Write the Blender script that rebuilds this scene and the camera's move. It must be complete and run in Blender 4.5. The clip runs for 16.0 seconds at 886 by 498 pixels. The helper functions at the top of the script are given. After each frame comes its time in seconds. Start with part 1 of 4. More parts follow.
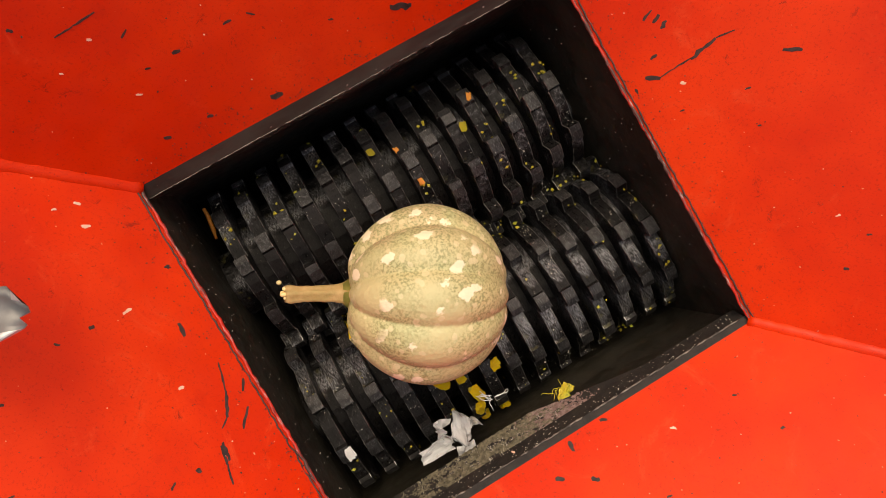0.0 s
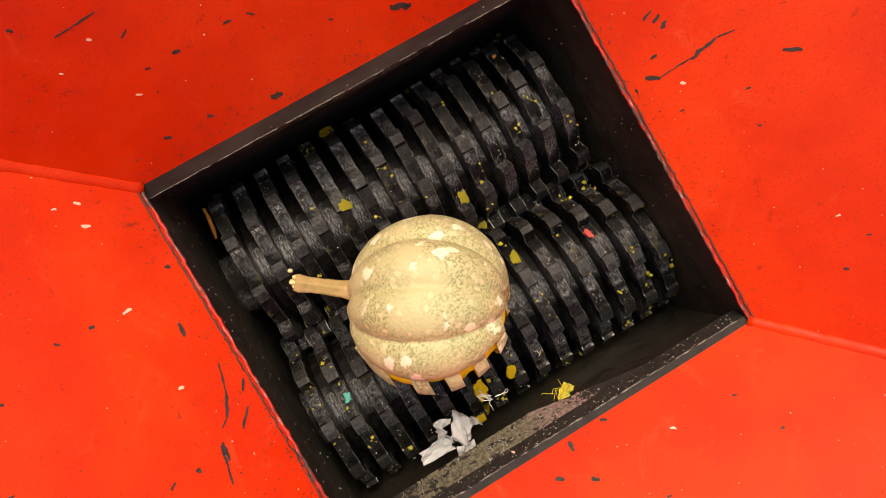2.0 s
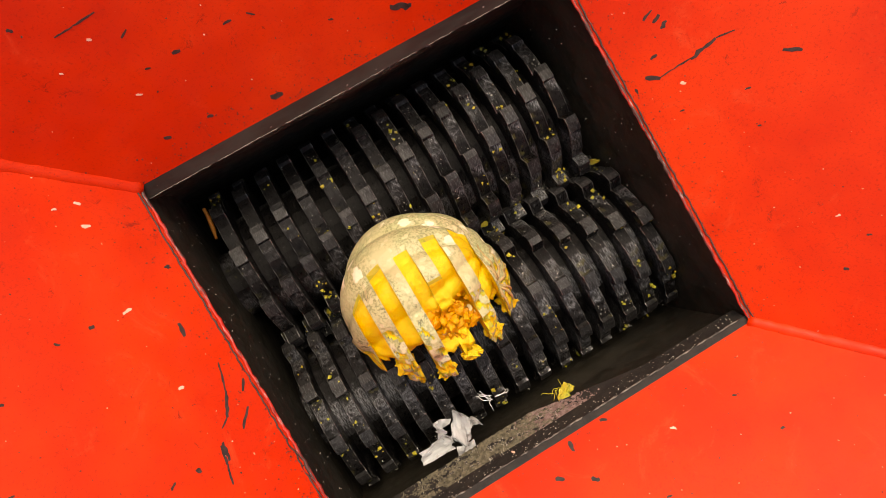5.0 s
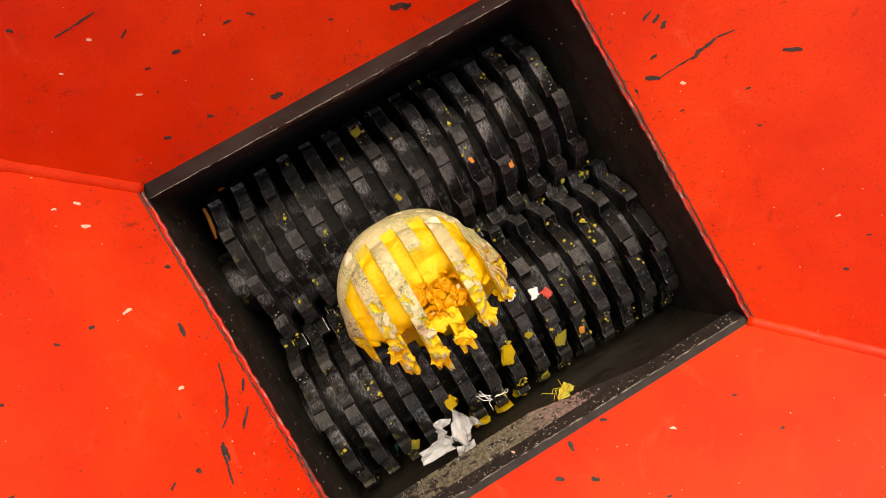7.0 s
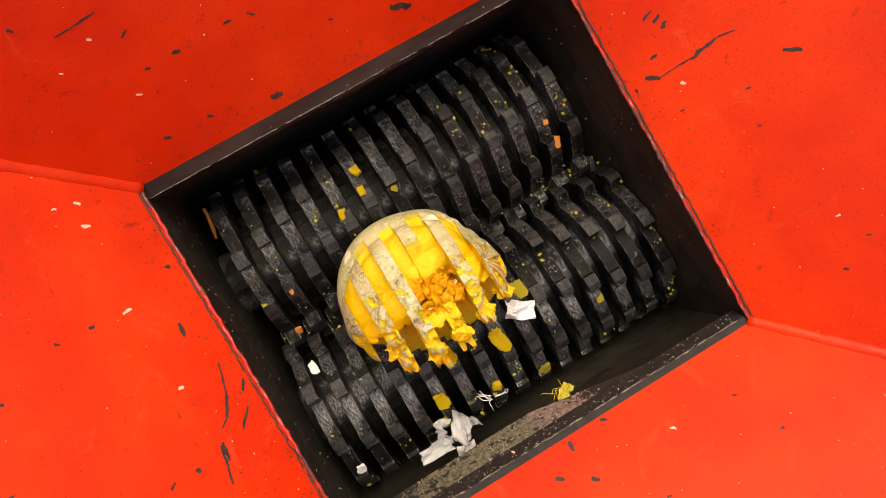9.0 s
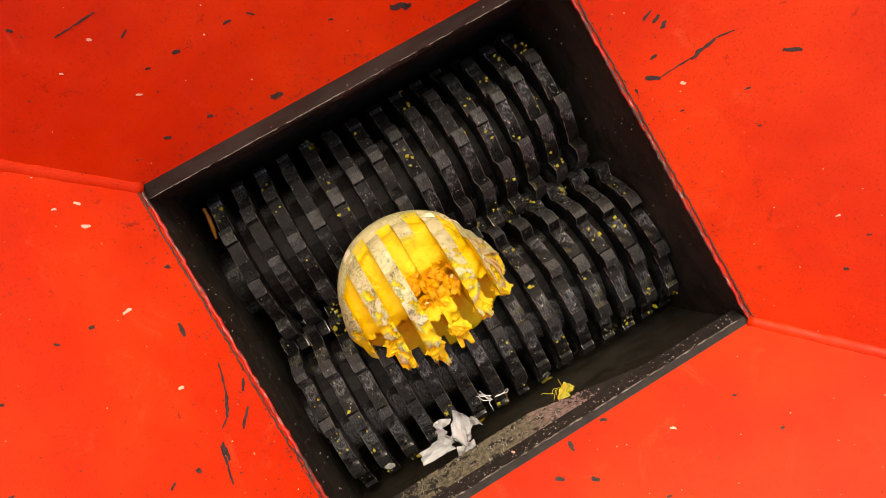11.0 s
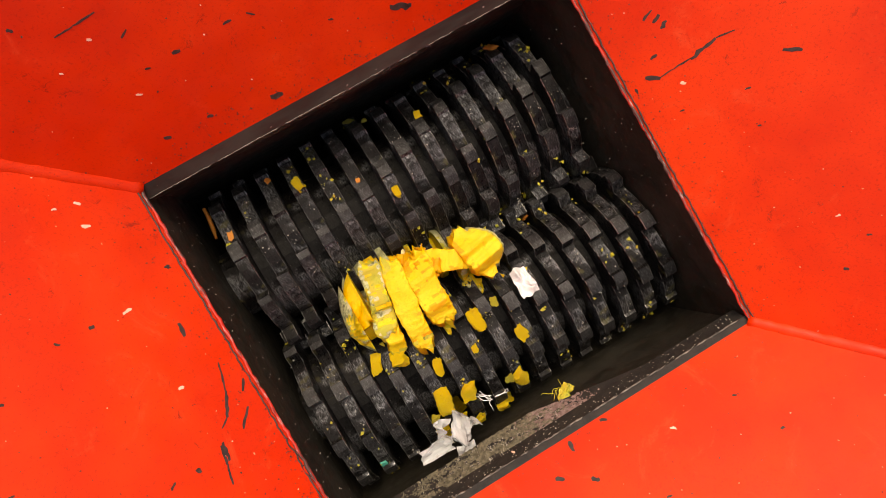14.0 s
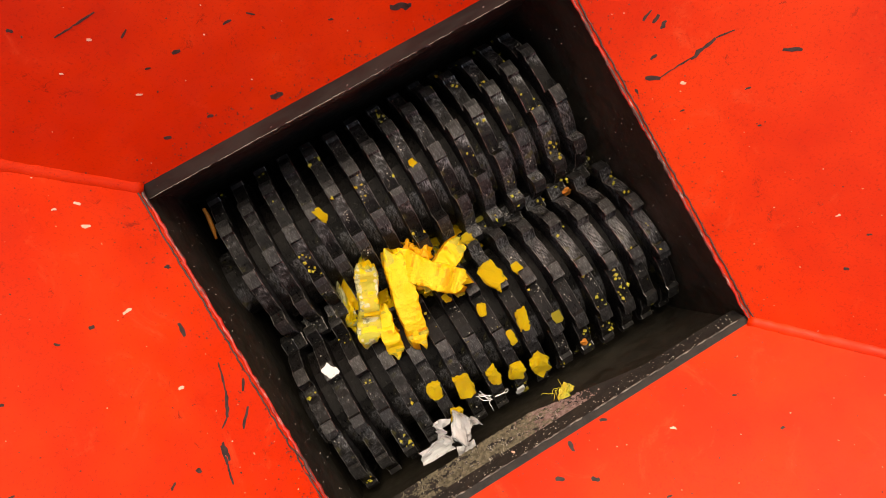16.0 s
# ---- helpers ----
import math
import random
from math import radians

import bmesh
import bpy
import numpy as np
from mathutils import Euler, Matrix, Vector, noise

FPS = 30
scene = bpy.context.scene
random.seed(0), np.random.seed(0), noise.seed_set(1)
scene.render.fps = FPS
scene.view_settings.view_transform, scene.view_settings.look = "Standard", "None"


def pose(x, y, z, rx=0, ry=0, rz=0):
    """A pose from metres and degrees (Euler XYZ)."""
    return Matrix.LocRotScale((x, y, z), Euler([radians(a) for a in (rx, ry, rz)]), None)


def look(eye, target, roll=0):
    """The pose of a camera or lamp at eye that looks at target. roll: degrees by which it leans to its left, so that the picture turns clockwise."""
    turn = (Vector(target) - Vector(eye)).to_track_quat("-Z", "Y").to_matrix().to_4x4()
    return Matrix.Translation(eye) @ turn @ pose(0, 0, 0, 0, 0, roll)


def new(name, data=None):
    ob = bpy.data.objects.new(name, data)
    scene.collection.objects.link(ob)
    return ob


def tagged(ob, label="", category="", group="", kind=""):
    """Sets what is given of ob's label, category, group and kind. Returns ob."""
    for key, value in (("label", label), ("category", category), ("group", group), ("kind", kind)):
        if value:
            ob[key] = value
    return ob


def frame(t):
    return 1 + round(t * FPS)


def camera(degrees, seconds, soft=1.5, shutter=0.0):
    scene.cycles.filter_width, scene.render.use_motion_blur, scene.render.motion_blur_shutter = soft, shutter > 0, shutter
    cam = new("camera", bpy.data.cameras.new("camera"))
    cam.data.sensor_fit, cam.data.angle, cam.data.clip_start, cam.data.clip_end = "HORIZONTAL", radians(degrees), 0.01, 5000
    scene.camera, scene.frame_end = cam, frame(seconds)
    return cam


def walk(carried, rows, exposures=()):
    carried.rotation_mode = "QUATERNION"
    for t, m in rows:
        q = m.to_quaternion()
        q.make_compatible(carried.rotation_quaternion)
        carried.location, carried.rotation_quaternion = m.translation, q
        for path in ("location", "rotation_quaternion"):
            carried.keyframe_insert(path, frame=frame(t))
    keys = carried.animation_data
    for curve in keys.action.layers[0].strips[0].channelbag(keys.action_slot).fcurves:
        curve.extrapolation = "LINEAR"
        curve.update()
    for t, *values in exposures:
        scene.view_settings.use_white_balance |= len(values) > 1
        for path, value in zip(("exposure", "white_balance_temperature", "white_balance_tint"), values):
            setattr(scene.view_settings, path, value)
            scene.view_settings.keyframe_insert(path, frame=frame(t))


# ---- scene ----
# ---- camera ----
cam = camera(62, 16.0, soft=0.8)
EYE = pose(-0.1063, 0.0744, 0.9188, 0, -6.713, -30.172)
walk(cam, [(0, EYE), (16, EYE)], exposures=[(0, 0.19, 8200, 10), (0.8, 0.30, 8200, 10), (2.0, 0.45, 8200, 10), (16, 0.45, 8200, 10)])

# ---- light: bright overcast day, most light from the north side ----
world = bpy.data.worlds.new("sky")
scene.world = world
world.use_nodes = True
wn = world.node_tree
sky = wn.nodes.new("ShaderNodeTexSky")
sky.sky_type, sky.sun_disc = "NISHITA", False
SUN_DIR = Vector((0.11, 0.45, 1.0)).normalized()
sky.sun_elevation = math.asin(SUN_DIR.z)
sky.sun_rotation = math.atan2(SUN_DIR.x, SUN_DIR.y)
sky.air_density, sky.dust_density = 1.0, 3.0
wn.nodes["Background"].inputs["Strength"].default_value = 0.15
wn.links.new(sky.outputs["Color"], wn.nodes["Background"].inputs["Color"])
sun = new("sun", bpy.data.lights.new("sun", "SUN"))
sun.data.energy, sun.data.angle, sun.data.color = 1.85, radians(46), (1.0, 0.95, 0.88)
sun.matrix_world = look(SUN_DIR * 4, (0, 0, 0))

# ---- plan, in metres ----
HX, HY = 0.293, 0.268            # half size of the throat
AXY, AXZ = 0.118, -0.25         # shaft axes
PITCH, DISC = 0.0388, 0.0190
UP_X0, LOW_X0 = -0.250, -0.264
UP_N, LOW_N = 14, 15
STAGGER = 6.0                   # degrees from disc to disc


def up_angle(t):
    """Where the first disc's hook stands, in degrees from the top towards +Y."""
    return 37.1 - 63.6 * (t - 16)


def low_angle(t):
    return 28.5 + 114.85 * (t - 16) if t > 9 else 28.5 - 114.85 * 7 + 116.7 * (t - 9)



# ---- materials ----
class Nodes:
    def __init__(self, name):
        self.mat = bpy.data.materials.new(name)
        self.mat.use_nodes = True
        self.t = self.mat.node_tree
        self.b = self.t.nodes["Principled BSDF"]
        self.coord = self.t.nodes.new("ShaderNodeTexCoord").outputs["Object"]

    def link(self, a, b):
        self.t.links.new(a, b)

    def val(self, socket, v):
        if isinstance(v, bpy.types.NodeSocket):
            self.link(v, socket)
        else:
            socket.default_value = v

    def noise(self, scale, detail=4.0, rough=0.55, stretch=None, distort=0.0):
        n = self.t.nodes.new("ShaderNodeTexNoise")
        n.inputs["Scale"].default_value, n.inputs["Detail"].default_value = scale, detail
        n.inputs["Roughness"].default_value, n.inputs["Distortion"].default_value = rough, distort
        self.link(self.stretched(stretch), n.inputs["Vector"])
        return n.outputs["Fac"]

    def stretched(self, stretch):
        if not stretch:
            return self.coord
        m = self.t.nodes.new("ShaderNodeMapping")
        m.inputs["Scale"].default_value = stretch
        self.link(self.coord, m.inputs["Vector"])
        return m.outputs["Vector"]

    def cells(self, scale, stretch=None):
        n = self.t.nodes.new("ShaderNodeTexVoronoi")
        n.inputs["Scale"].default_value = scale
        self.link(self.stretched(stretch), n.inputs["Vector"])
        return n.outputs["Distance"]

    def ramp(self, fac, lo, hi, a=0.0, b=1.0):
        n = self.t.nodes.new("ShaderNodeMapRange")
        n.interpolation_type = "SMOOTHSTEP"
        for key, v in (("From Min", lo), ("From Max", hi), ("To Min", a), ("To Max", b)):
            n.inputs[key].default_value = v
        self.link(fac, n.inputs["Value"])
        return n.outputs["Result"]

    def mix(self, fac, a, b):
        n = self.t.nodes.new("ShaderNodeMix")
        n.data_type = "RGBA"
        self.val(n.inputs["Factor"], fac)
        for s, v in ((n.inputs["A"], a), (n.inputs["B"], b)):
            self.val(s, v if isinstance(v, bpy.types.NodeSocket) else (*v, 1))
        return n.outputs["Result"]

    def times(self, a, b, op="MULTIPLY"):
        n = self.t.nodes.new("ShaderNodeMath")
        n.operation = op
        self.val(n.inputs[0], a), self.val(n.inputs[1], b)
        return n.outputs[0]

    def random(self):
        return self.t.nodes.new("ShaderNodeObjectInfo").outputs["Random"]

    def done(self, color, rough, metal=0.0, bump=None, strength=0.3, dist=0.002, spec=0.5):
        self.val(self.b.inputs["Base Color"], color if isinstance(color, bpy.types.NodeSocket) else (*color, 1))
        self.val(self.b.inputs["Roughness"], rough)
        self.val(self.b.inputs["Metallic"], metal)
        self.b.inputs["Specular IOR Level"].default_value = spec
        if bump is not None:
            n = self.t.nodes.new("ShaderNodeBump")
            n.inputs["Strength"].default_value, n.inputs["Distance"].default_value = strength, dist
            self.link(bump, n.inputs["Height"])
            self.link(n.outputs["Normal"], self.b.inputs["Normal"])
        return self.mat


def red_paint():
    n = Nodes("red_paint")
    c = n.mix(n.ramp(n.noise(5, 3), 0.35, 0.7), (0.64, 0.026, 0.003), (0.78, 0.046, 0.005))
    c = n.mix(n.ramp(n.noise(22, 6, 0.7), 0.56, 0.75, 0, 0.45), c, (0.54, 0.018, 0.003))
    c = n.mix(n.ramp(n.noise(9, 7, 0.78, (1, 1, 1), 1.5), 0.56, 0.70, 0, 0.45), c, (0.80, 0.10, 0.03))
    c = n.mix(n.ramp(n.noise(3, 4, 0.6), 0.5, 0.75, 0, 0.5), c, (0.55, 0.020, 0.004))
    c = n.mix(n.ramp(n.noise(330, 5, 0.7), 0.54, 0.66, 0, 0.45), c, (0.42, 0.014, 0.003))
    c = n.mix(n.ramp(n.noise(150, 5, 0.6), 0.69, 0.72, 0, 0.7), c, (0.20, 0.012, 0.006))
    c = n.mix(n.ramp(n.noise(120, 2, 0.5), 0.77, 0.79, 0, 0.8), c, (0.75, 0.40, 0.22))
    grime = n.times(n.ramp(n.noise(55, 8, 0.85, None, 0.8), 0.57, 0.66), n.ramp(n.noise(7, 3), 0.50, 0.66))
    c = n.mix(n.times(grime, 0.75), c, (0.16, 0.012, 0.006))
    return n.done(c, n.ramp(n.noise(30, 4), 0.3, 0.7, 0.42, 0.6), 0, n.noise(160, 4), 0.15, 0.001, 0.3)


def worn_lip():
    n = Nodes("worn_red_lip")
    c = n.mix(n.ramp(n.noise(18, 6, 0.7, (6, 1, 6)), 0.44, 0.56), (0.55, 0.022, 0.010), (0.07, 0.035, 0.03))
    c = n.mix(n.ramp(n.noise(60, 6, 0.75, (5, 1, 5)), 0.56, 0.64), c, (0.42, 0.34, 0.32))
    return n.done(c, 0.45, 0, n.noise(120, 5), 0.5, 0.002)


def throat_steel():
    n = Nodes("throat_steel")
    c = n.mix(n.ramp(n.noise(9, 5), 0.3, 0.7), (0.017, 0.0145, 0.010), (0.044, 0.037, 0.025))
    c = n.mix(n.ramp(n.noise(150, 3), 0.72, 0.76, 0, 0.8), c, (0.4, 0.36, 0.3))
    return n.done(c, n.ramp(n.noise(40, 4), 0.3, 0.7, 0.45, 0.75), 0.2, n.noise(90, 5), 0.3, 0.002)


def bar_steel():
    n = Nodes("bar_steel")
    c = n.mix(n.ramp(n.noise(30, 6, 0.7, (0.3, 1, 1)), 0.35, 0.7), (0.018, 0.0165, 0.013), (0.046, 0.041, 0.033))
    c = n.mix(n.ramp(n.noise(120, 3), 0.70, 0.74, 0, 0.7), c, (0.5, 0.45, 0.4))
    return n.done(c, n.ramp(n.noise(60, 6, 0.7, (0.3, 1, 1)), 0.3, 0.7, 0.4, 0.7), 0.0, n.noise(90, 5), 0.4, 0.002, 0.4)


def cutter_steel():
    n = Nodes("cutter_steel")
    c = n.mix(n.ramp(n.noise(35, 6, 0.65), 0.3, 0.7), (0.0035, 0.0032, 0.0032), (0.011, 0.0100, 0.0100))
    c = n.mix(n.ramp(n.noise(260, 7, 0.8), 0.58, 0.67, 0, 0.55), c, (0.13, 0.125, 0.13))
    streak = n.ramp(n.noise(190, 8, 0.8, (5, 1, 1)), 0.47, 0.60)
    scuff = n.times(n.ramp(n.noise(15, 5, 0.65), 0.49, 0.62), streak)
    c = n.mix(n.times(scuff, 0.75), c, (0.50, 0.51, 0.54))
    c = n.mix(n.times(n.ramp(n.noise(45, 3), 0.60, 0.66, 0, 0.6), n.random()), c, (0.10, 0.09, 0.03))
    c = n.mix(n.ramp(n.noise(420, 2), 0.72, 0.76, 0, 0.9), c, (0.55, 0.53, 0.48))
    rough = n.mix(scuff, n.ramp(n.noise(140, 7, 0.75, (3, 1, 1)), 0.36, 0.64, 0.20, 0.55), (0.26, 0.26, 0.26))
    return n.done(c, rough, n.times(scuff, 0.85), n.noise(420, 6, 0.75), 0.7, 0.0016, 0.16)


def land_steel():
    n = Nodes("worn_hook_land")
    c = n.mix(n.ramp(n.noise(70, 6, 0.75), 0.36, 0.64), (0.012, 0.0115, 0.0115), (0.036, 0.035, 0.035))
    c = n.mix(n.ramp(n.noise(240, 7, 0.8, (4, 1, 1)), 0.52, 0.64, 0, 0.6), c, (0.26, 0.26, 0.27))
    return n.done(c, n.ramp(n.noise(120, 5), 0.3, 0.7, 0.3, 0.55), 0.4, n.noise(420, 6, 0.75), 0.6, 0.0014, 0.3)


# pale polished steel that paints the light caught by the disc edges
def glint_steel():
    n = Nodes("cutter_edge_glint")
    c = n.mix(n.ramp(n.noise(90, 6, 0.75), 0.42, 0.60), (0.03, 0.028, 0.028), (0.34, 0.33, 0.32))
    return n.done(c, 0.32, 0.7, n.noise(300, 4), 0.3, 0.001)


def rind(name, dark):
    """dark: how much blackish scarring there is, more on the side that lay on the ground."""
    n = Nodes(name)
    base = n.mix(n.ramp(n.noise(14, 4), 0.35, 0.65), (0.58, 0.55, 0.29), (0.50, 0.52, 0.265))
    base = n.mix(n.ramp(n.noise(9, 2), 0.54, 0.70, 0, 0.6), base, (0.64, 0.51, 0.30))
    speck = n.ramp(n.noise(300, 5, 0.65), 0.46, 0.58)
    base = n.mix(n.times(n.times(speck, 0.9), n.ramp(n.noise(11, 3), 0.34, 0.52)), base, (0.28, 0.30, 0.13))
    wob = n.times(n.noise(70, 6), 0.75)
    spots = n.ramp(n.times(n.cells(24, (1.0, 1.5, 1.2)), wob, "ADD"), 0.62, 0.68, 1, 0)
    spots = n.times(spots, n.ramp(n.noise(9, 2), 0.42, 0.48))
    small = n.ramp(n.times(n.cells(70), wob, "ADD"), 0.60, 0.68, 0.8, 0)
    base = n.mix(small, base, (0.68, 0.63, 0.37))
    base = n.mix(n.times(spots, 0.95 - 0.55 * dark), base, (0.92, 0.86, 0.62))
    scars = n.ramp(n.noise(75, 7, 0.8), 0.62 - 0.11 * dark, 0.72 - 0.10 * dark, 0, 0.55 + 0.3 * dark)
    base = n.mix(n.times(scars, n.ramp(n.noise(17, 3), 0.54 - 0.14 * dark, 0.62 - 0.12 * dark)), base, (0.11, 0.11, 0.05))
    return n.done(base, 0.5, 0, n.times(n.noise(140, 7, 0.7), n.cells(170), "ADD"), 0.4, 0.002)


def flesh(name, a, b, c3):
    n = Nodes(name)
    c = n.mix(n.ramp(n.noise(35, 5), 0.3, 0.7), a, b)
    c = n.mix(n.ramp(n.noise(110, 5, 0.7), 0.54, 0.68, 0, 0.75), c, c3)
    m = n.done(c, n.ramp(n.noise(80, 3), 0.3, 0.7, 0.28, 0.5), 0, n.noise(130, 7, 0.7), 0.9, 0.004)
    n.b.inputs["Subsurface Weight"].default_value = 0.15
    n.b.inputs["Subsurface Radius"].default_value = (0.006, 0.003, 0.001)
    return m


def plain(name, a, b, rough, metal=0.0, scale=40, bump=0.3):
    n = Nodes(name)
    return n.done(n.mix(n.ramp(n.noise(scale, 5), 0.3, 0.7), a, b), rough, metal, n.noise(scale * 3, 5), bump, 0.002)


RED, LIP, THROAT, BAR, CUTTER = red_paint(), worn_lip(), throat_steel(), bar_steel(), cutter_steel()
RIND, UNDER_RIND, EDGE_GLINT = rind("pumpkin_rind", 0.0), rind("scarred_rind", 1.0), glint_steel()
LAND = land_steel()
FLESH = flesh("pumpkin_flesh", (0.90, 0.60, 0.012), (0.92, 0.68, 0.03), (0.86, 0.46, 0.008))
PULP = flesh("pumpkin_pulp", (0.84, 0.38, 0.006), (0.88, 0.48, 0.010), (0.74, 0.24, 0.004))
GREEN_FLESH = flesh("outer_flesh", (0.62, 0.48, 0.04), (0.50, 0.48, 0.05), (0.25, 0.28, 0.04))
STEM = plain("dry_stem", (0.52, 0.36, 0.16), (0.38, 0.28, 0.10), 0.7, 0, 60, 0.6)
COLLAR = plain("stem_collar", (0.10, 0.13, 0.02), (0.24, 0.25, 0.06), 0.6, 0, 60, 0.4)
SEED = plain("pumpkin_seed", (0.80, 0.62, 0.25), (0.85, 0.72, 0.40), 0.4, 0, 120, 0.2)
CONCRETE = plain("concrete", (0.28, 0.27, 0.25), (0.36, 0.35, 0.33), 0.85, 0, 3, 0.3)
EDGE = plain("edge_steel", (0.007, 0.006, 0.005), (0.022, 0.019, 0.015), 0.7, 0.0, 70, 0.6)
RUBBED = plain("rubbed_edge", (0.05, 0.045, 0.04), (0.30, 0.27, 0.23), 0.45, 0.4, 130, 0.4)
CHIP = plain("bare_steel_chip", (0.03, 0.025, 0.022), (0.07, 0.05, 0.045), 0.6, 0.2, 90, 0.4)
STEEL = plain("stainless_steel", (0.36, 0.358, 0.35), (0.52, 0.515, 0.50), 0.45, 0.5, 25, 0.2)
# darker copy of the stainless steel: the lower jaw's shade put into colour
SHADED_STEEL = plain("shaded_steel", (0.13, 0.127, 0.122), (0.24, 0.235, 0.225), 0.5, 0.4, 18, 0.15)
DIRT = plain("grey_green_crust", (0.07, 0.065, 0.040), (0.20, 0.18, 0.12), 0.9, 0, 200, 0.4)
PINK_DIRT = plain("pinkish_crust", (0.16, 0.10, 0.09), (0.33, 0.24, 0.22), 0.9, 0, 200, 0.4)
PALE = plain("pale_specks", (0.45, 0.42, 0.36), (0.6, 0.58, 0.5), 0.8, 0, 90, 0.2)
CREAM = plain("cream_primer", (0.75, 0.48, 0.33), (0.8, 0.6, 0.45), 0.6, 0, 90, 0.3)
ORANGE = plain("carrot_flesh", (0.75, 0.22, 0.02), (0.65, 0.30, 0.06), 0.5, 0, 90, 0.5)
RED_SCRAP = plain("red_plastic", (0.6, 0.04, 0.03), (0.5, 0.08, 0.05), 0.45, 0, 90, 0.3)
TEAL = plain("teal_plastic", (0.02, 0.35, 0.27), (0.1, 0.45, 0.36), 0.45, 0, 90, 0.3)
WHITE = plain("white_plastic", (0.75, 0.77, 0.76), (0.85, 0.85, 0.84), 0.45, 0, 60, 0.3)


def film():
    n = Nodes("clear_film")
    m = n.done((0.96, 0.975, 0.985), 0.12, 0, n.noise(60, 4), 0.6, 0.004)
    n.b.inputs["Transmission Weight"].default_value = 0.5
    return m


FILM = film()


# ---- mesh helpers ----
def part(name, bm, material, parent=None, label="", smooth=False):
    me = bpy.data.meshes.new(name)
    bmesh.ops.recalc_face_normals(bm, faces=bm.faces)
    bm.to_mesh(me)
    bm.free()
    for m in (material if isinstance(material, (list, tuple)) else [material]):
        me.materials.append(m)
    if smooth:
        for p in me.polygons:
            p.use_smooth = True
    ob = new(name, me)
    ob.parent = parent
    if label:
        tagged(ob, label)
    return ob


def empty(name, label, category, group="", kind=""):
    ob = new(name)
    ob.empty_display_size = 0.02
    return tagged(ob, label, category, group, kind)


def solid(bm, verts, faces):
    vs = [bm.verts.new(v) for v in verts]
    for f in faces:
        bm.faces.new([vs[i] for i in f])
    return vs


def box(bm, lo, hi, bevel=0.0):
    x0, y0, z0 = lo
    x1, y1, z1 = hi
    vs = solid(bm, [(x0, y0, z0), (x1, y0, z0), (x1, y1, z0), (x0, y1, z0), (x0, y0, z1), (x1, y0, z1), (x1, y1, z1), (x0, y1, z1)],
               [(0, 3, 2, 1), (4, 5, 6, 7), (0, 1, 5, 4), (1, 2, 6, 5), (2, 3, 7, 6), (3, 0, 4, 7)])
    if bevel:
        bmesh.ops.bevel(bm, geom=list({e for v in vs for e in v.link_edges}), offset=bevel, segments=2, affect="EDGES")


def slab8(bm, quad, offset):
    a = [Vector(p) for p in quad]
    b = [p + Vector(offset) for p in a]
    solid(bm, a + b, [(0, 1, 2, 3), (7, 6, 5, 4), (0, 4, 5, 1), (1, 5, 6, 2), (2, 6, 7, 3), (3, 7, 4, 0)])


# ---- hopper ----
RISE = 0.62                      # height of the funnel over its run
RUN = 0.62
STEEP = 0.78                    # the north wall runs out less


def hopper():
    b, h = (HX, HY), RISE

    def rim(c):
        return (c[0] * (HX + RUN), HY + RUN * STEEP if c[1] > 0 else -HY - RUN, h)
    corners = [(-1, 1), (1, 1), (1, -1), (-1, -1)]
    names = ("wall_north", "wall_east", "wall_south", "wall_west")
    walls = []
    for i, name in enumerate(names):
        p, q = corners[i], corners[(i + 1) % 4]
        quad = [(p[0] * b[0], p[1] * b[1], 0), (q[0] * b[0], q[1] * b[1], 0), rim(q), rim(p)]
        out = Vector(((p[0] + q[0]) / 2, (p[1] + q[1]) / 2, 0)) * 0.006 - Vector((0, 0, 0.006))
        bm = bmesh.new()
        slab8(bm, quad, out)
        w = part(name, bm, RED)
        tagged(w, "red painted steel hopper wall, scratched and chipped", "hopper wall", kind="structure")
        walls.append(w)
    # welded creases
    for i, (sx, sy) in enumerate(corners):
        bm = bmesh.new()
        a, c = Vector((sx * HX, sy * HY, 0.0)), Vector(rim((sx, sy)))
        tube(bm, [a.lerp(c, k / 120) + Vector((random.gauss(0, 0.0003), random.gauss(0, 0.0003), -0.0062)) for k in range(121)], 0.0110, 12, [1 + random.gauss(0, 0.03) for k in range(121)])
        part("weld_seam", bm, RED, walls[i], "", True)
    return walls


def tube(bm, pts, radius, seg=8, taper=None):
    rings = []
    for i, p in enumerate(pts):
        p = Vector(p)
        d = (Vector(pts[min(i + 1, len(pts) - 1)]) - Vector(pts[max(i - 1, 0)])).normalized()
        s = d.orthogonal().normalized()
        if rings:
            s = (last - d * last.dot(d)).normalized()
        last = s
        u = d.cross(s)
        r = radius if taper is None else radius * taper[i]
        rings.append([bm.verts.new(p + (s * math.cos(2 * math.pi * k / seg) + u * math.sin(2 * math.pi * k / seg)) * r) for k in range(seg)])
    for a, b in zip(rings, rings[1:]):
        for k in range(seg):
            bm.faces.new([a[k], a[(k + 1) % seg], b[(k + 1) % seg], b[k]])
    bm.faces.new(rings[0][::-1]), bm.faces.new(rings[-1])


WALLS = hopper()


